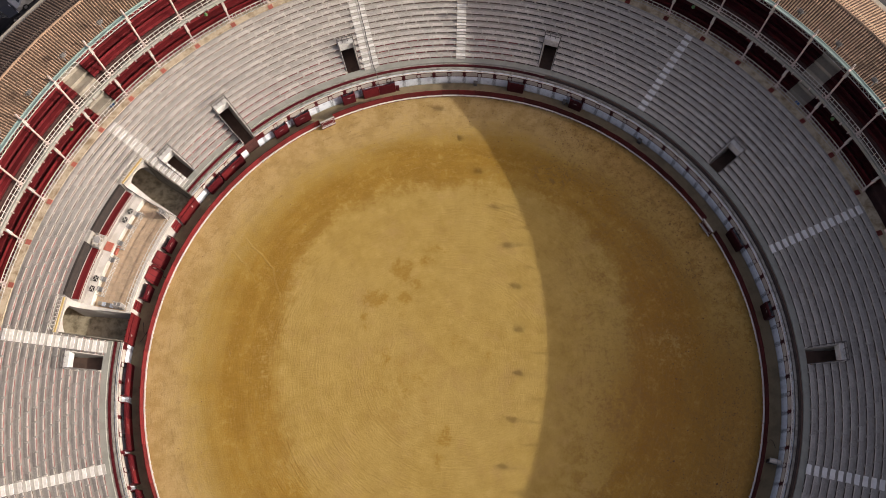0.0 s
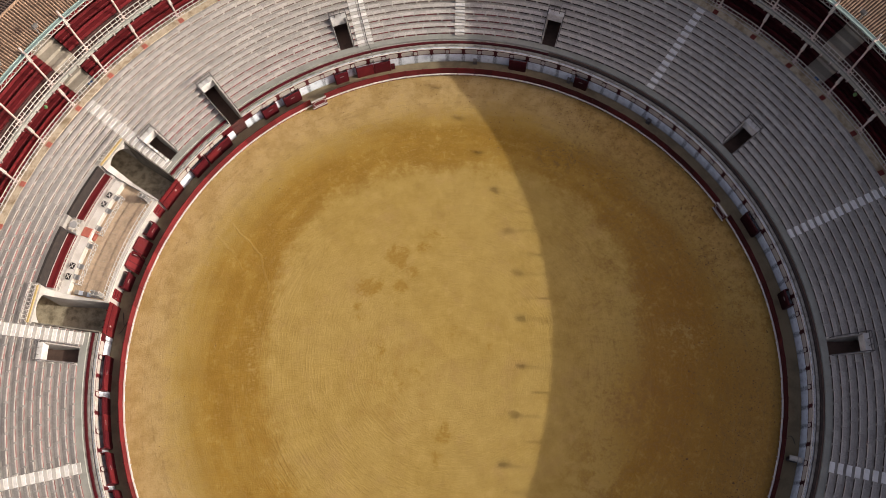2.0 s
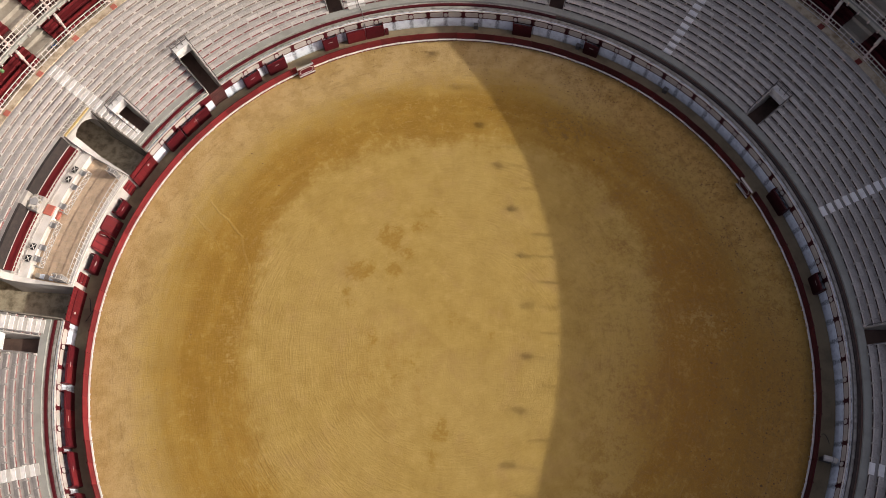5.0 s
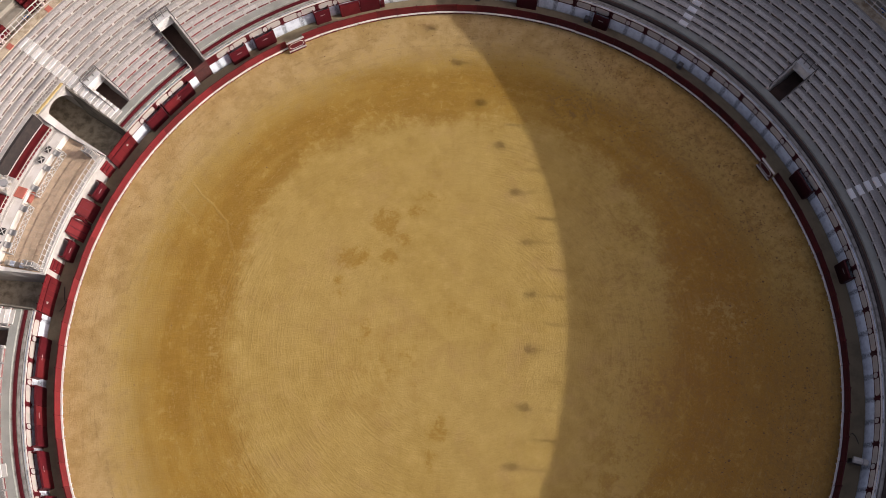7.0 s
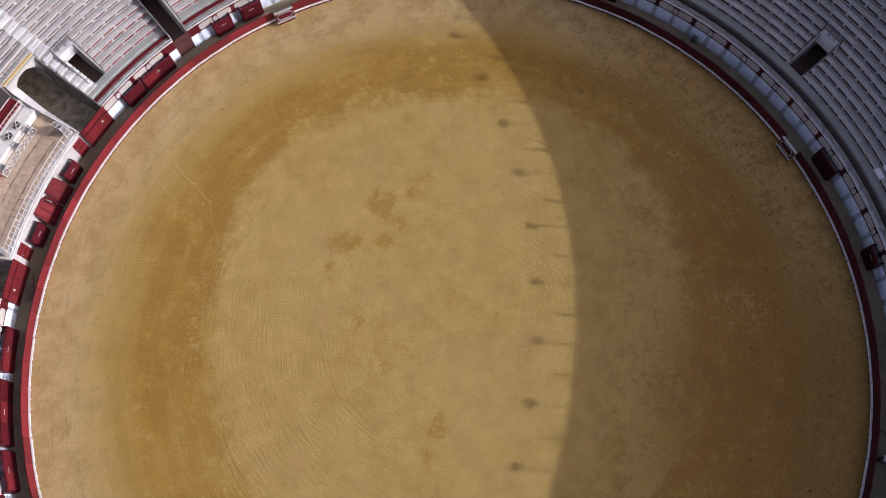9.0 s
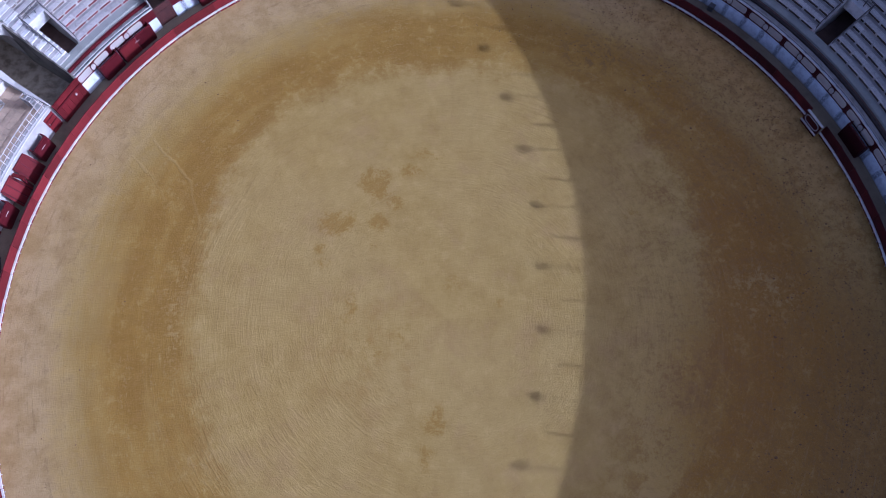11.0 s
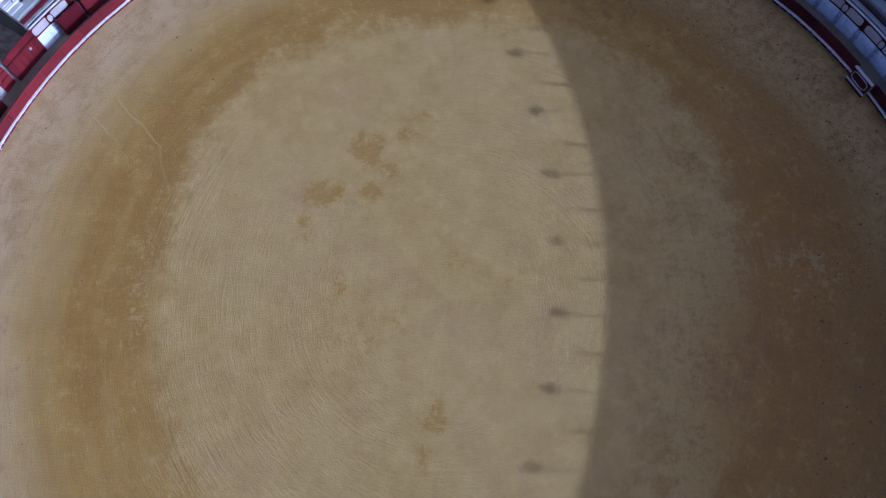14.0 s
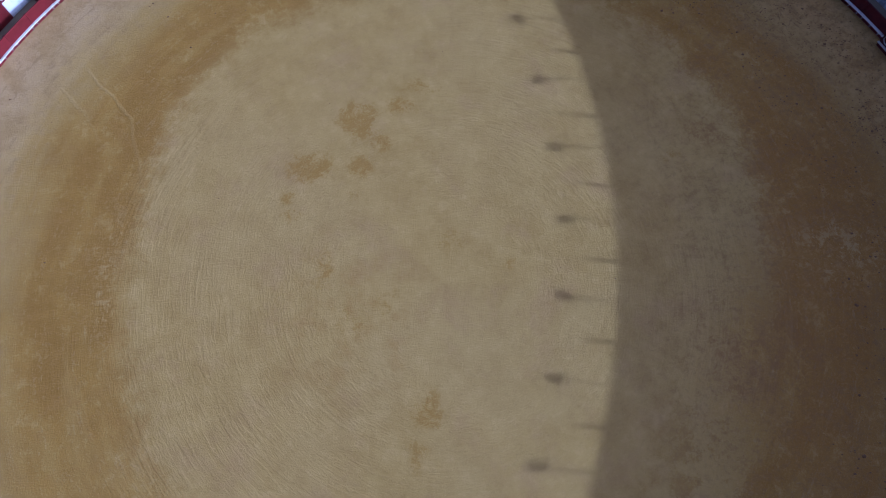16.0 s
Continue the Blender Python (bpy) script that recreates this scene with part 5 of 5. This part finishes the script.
def floodlight(a):
    f = thing("floodlight", "dark grey box floodlight on a bent pole at the roof edge", "floodlight", "roof floodlights", at(a, 37.0, ZR + 0.1))
    part("pole", Geo().tube([(0.3, 0, 0), (0.25, 0, 0.75), (0, 0, 1.15)], 0.04, 6), STEEL, f)
    part("housing", Geo().box(0.30, 0.42, 0.25, pose(-0.05, 0, 1.1, 0, -25, 0), 0.05), DARKSTONE, f)
    part("glass", Geo().box(0.26, 0.42, 0.03, pose(-0.05, 0, 1.08, 0, -25, 0)), LIME, f)
    part("yoke", Geo().tube([(0, -0.36, 1.3), (0, -0.36, 1.08), (0, 0.36, 1.08), (0, 0.36, 1.3)], 0.025, 4), STEEL, f)
    return f


f0 = floodlight(0.5)
for k in list(range(-6, 0)) + list(range(1, 33)):
    copy_thing(f0, at(0.5 + 6 * k, 37.0, ZR + 0.1))

# ---- street beyond the wall ----
g = Geo().lathe([(44.4, -0.12), (48.5, -0.12), (48.5, 0.03), (44.4, 0.03)], 0, 360, 180, True)
solid("pavement", g, CONCRETE, "grey concrete pavement round the bullring", "pavement", kind="structure")


def car(a, r, turn, paint, label):
    c = thing("parked_car", label, "car", "parked cars", at(a, r, -0.12) @ pose(0, 0, 0, 0, 0, turn))
    prof = [(-2.1, 0.35), (-2.05, 0.75), (-1.1, 0.9), (-0.55, 1.4), (0.95, 1.42), (1.6, 0.95), (2.1, 0.85), (2.15, 0.35)]
    v, n = [], len(prof)
    for y, k in ((-0.85, 0.0), (-0.78, 0.06), (0.78, 0.06), (0.85, 0.0)):
        for x, z in prof:
            top = z > 1.0
            v.append((x * (0.93 if top and abs(y) > 0.8 else 1), y * (0.8 if top else 1), z + (k if top else 0)))
    f = [tuple(range(n)), tuple(3 * n + q for q in range(n))[::-1]]
    for q in range(3):
        f += [(q * n + i, q * n + (i + 1) % n, (q + 1) * n + (i + 1) % n, (q + 1) * n + i) for i in range(n)]
    part("body", Geo().add(v, f), paint, c)
    for x0, x1, z0, z1, nm in ((-1.06, -0.6, 0.99, 1.41, "windscreen"), (1.02, 1.55, 1.4, 1.05, "rear_window")):
        part(nm, Geo().add([(x0, -0.62, z0), (x0, 0.62, z0), (x1, 0.58, z1), (x1, -0.58, z1), (x0, -0.62, z0 - 0.06), (x0, 0.62, z0 - 0.06), (x1, 0.58, z1 - 0.06), (x1, -0.58, z1 - 0.06)], [(0, 1, 2, 3), (7, 6, 5, 4), (0, 4, 5, 1), (1, 5, 6, 2), (2, 6, 7, 3), (3, 7, 4, 0)]), GLASSDARK, c)
    for x in (-1.3, 1.3):
        for y in (-0.8, 0.8):
            w = part("wheel", Geo().tube([(x, y - 0.1, 0.32), (x, y + 0.1, 0.32)], 0.32, 14), RUBBER, c)
            part("rim", Geo().tube([(x, y - 0.11, 0.32), (x, y + 0.11, 0.32)], 0.19, 10), STEEL, w)
    for y in (-0.6, 0.6):
        part("headlight", Geo().box(0.1, 0.3, 0.12, pose(-2.05, y, 0.6)), LIME, c)


GLASSDARK = worn("dark_glass", (0.03, 0.035, 0.04), (0.02, 0.022, 0.025), 0.15, 0.2, 2.0)
CARWHITE = worn("silver_car_paint", (0.5, 0.5, 0.5), (0.35, 0.35, 0.35), 0.35, 0.2, 1.0)
CARDARK = worn("dark_car_paint", (0.02, 0.022, 0.03), (0.03, 0.03, 0.03), 0.3, 0.2, 1.0)
car(138.4, 57.4, 90, CARWHITE, "silver parked car in the street")
car(142.8, 57.0, 90, CARDARK, "dark parked car in the street")

# ---- small things ----
GREEN = worn("green_enamel", (0.10, 0.22, 0.08), (0.06, 0.12, 0.05), 0.4, 0.3, 3.0)
BLUE = worn("blue_sign_paint", (0.03, 0.14, 0.42), (0.03, 0.10, 0.28), 0.5, 0.3, 3.0)
HOSE = worn("black_hose", (0.02, 0.02, 0.022), (0.04, 0.035, 0.03), 0.6, 0.4, 3.0)


def green_lamp(a):
    l = thing("green_lamp", "green enamel lamp hanging below the balcony edge", "lamp", "green lamps", at(a, 36.5, Z2 - 0.75))
    part("globe", Geo().lathe([(0.001, 0), (0.1, 0.03), (0.15, 0.12), (0.15, 0.22), (0.09, 0.32), (0.03, 0.36), (0.001, 0.36)], 0, 360, 12, True), GREEN, l)
    part("stem", Geo().tube([(0, 0, 0.35), (0, 0, 0.5)], 0.02, 5), STEEL, l)


for a in (126.2, 150.1, 54.7, 30.9):
    green_lamp(a)
for a, r in ((143.7, 36.85), (36.0, 36.85)):
    s = thing("blue_floor_sign", "blue square floor sign with a white mark on an aisle", "sign", "aisle signs", at(a, r, Z1 - 0.255))
    part("plate", Geo().box(0.42, 0.42, 0.012, None), BLUE, s)
    part("mark", Geo().box(0.22, 0.08, 0.006, pose(0.02, 0, 0.012)), WHITE, s)
    part("mark", Geo().box(0.08, 0.18, 0.006, pose(-0.06, 0.02, 0.012)), WHITE, s)


def hose(a, r, pts):
    g = Geo().tube([polar(r + dr, a + da, 0.08 + 0.01 * (k % 2)) for k, (dr, da) in enumerate(pts)], 0.022, 5)
    solid("hose", g, HOSE, "black hose lying in a loop on the alley", "hose", "alley hoses")


hose(161.5, 26.7, [(0.35 * math.cos(t * 0.35) - 0.05, 1.4 * math.sin(t * 0.35)) for t in range(12)])
hose(173.6, 26.8, [(-0.3 + 0.07 * t, 1.1 * math.sin(t * 0.5) - 0.5) for t in range(10)])
hose(174.8, 26.7, [(0.3 - 0.06 * t, 0.9 * math.cos(t * 0.4)) for t in range(9)])
hose(345.5, 26.9, [(0.25 - 0.08 * t, 1.2 * math.sin(t * 0.3)) for t in range(8)])
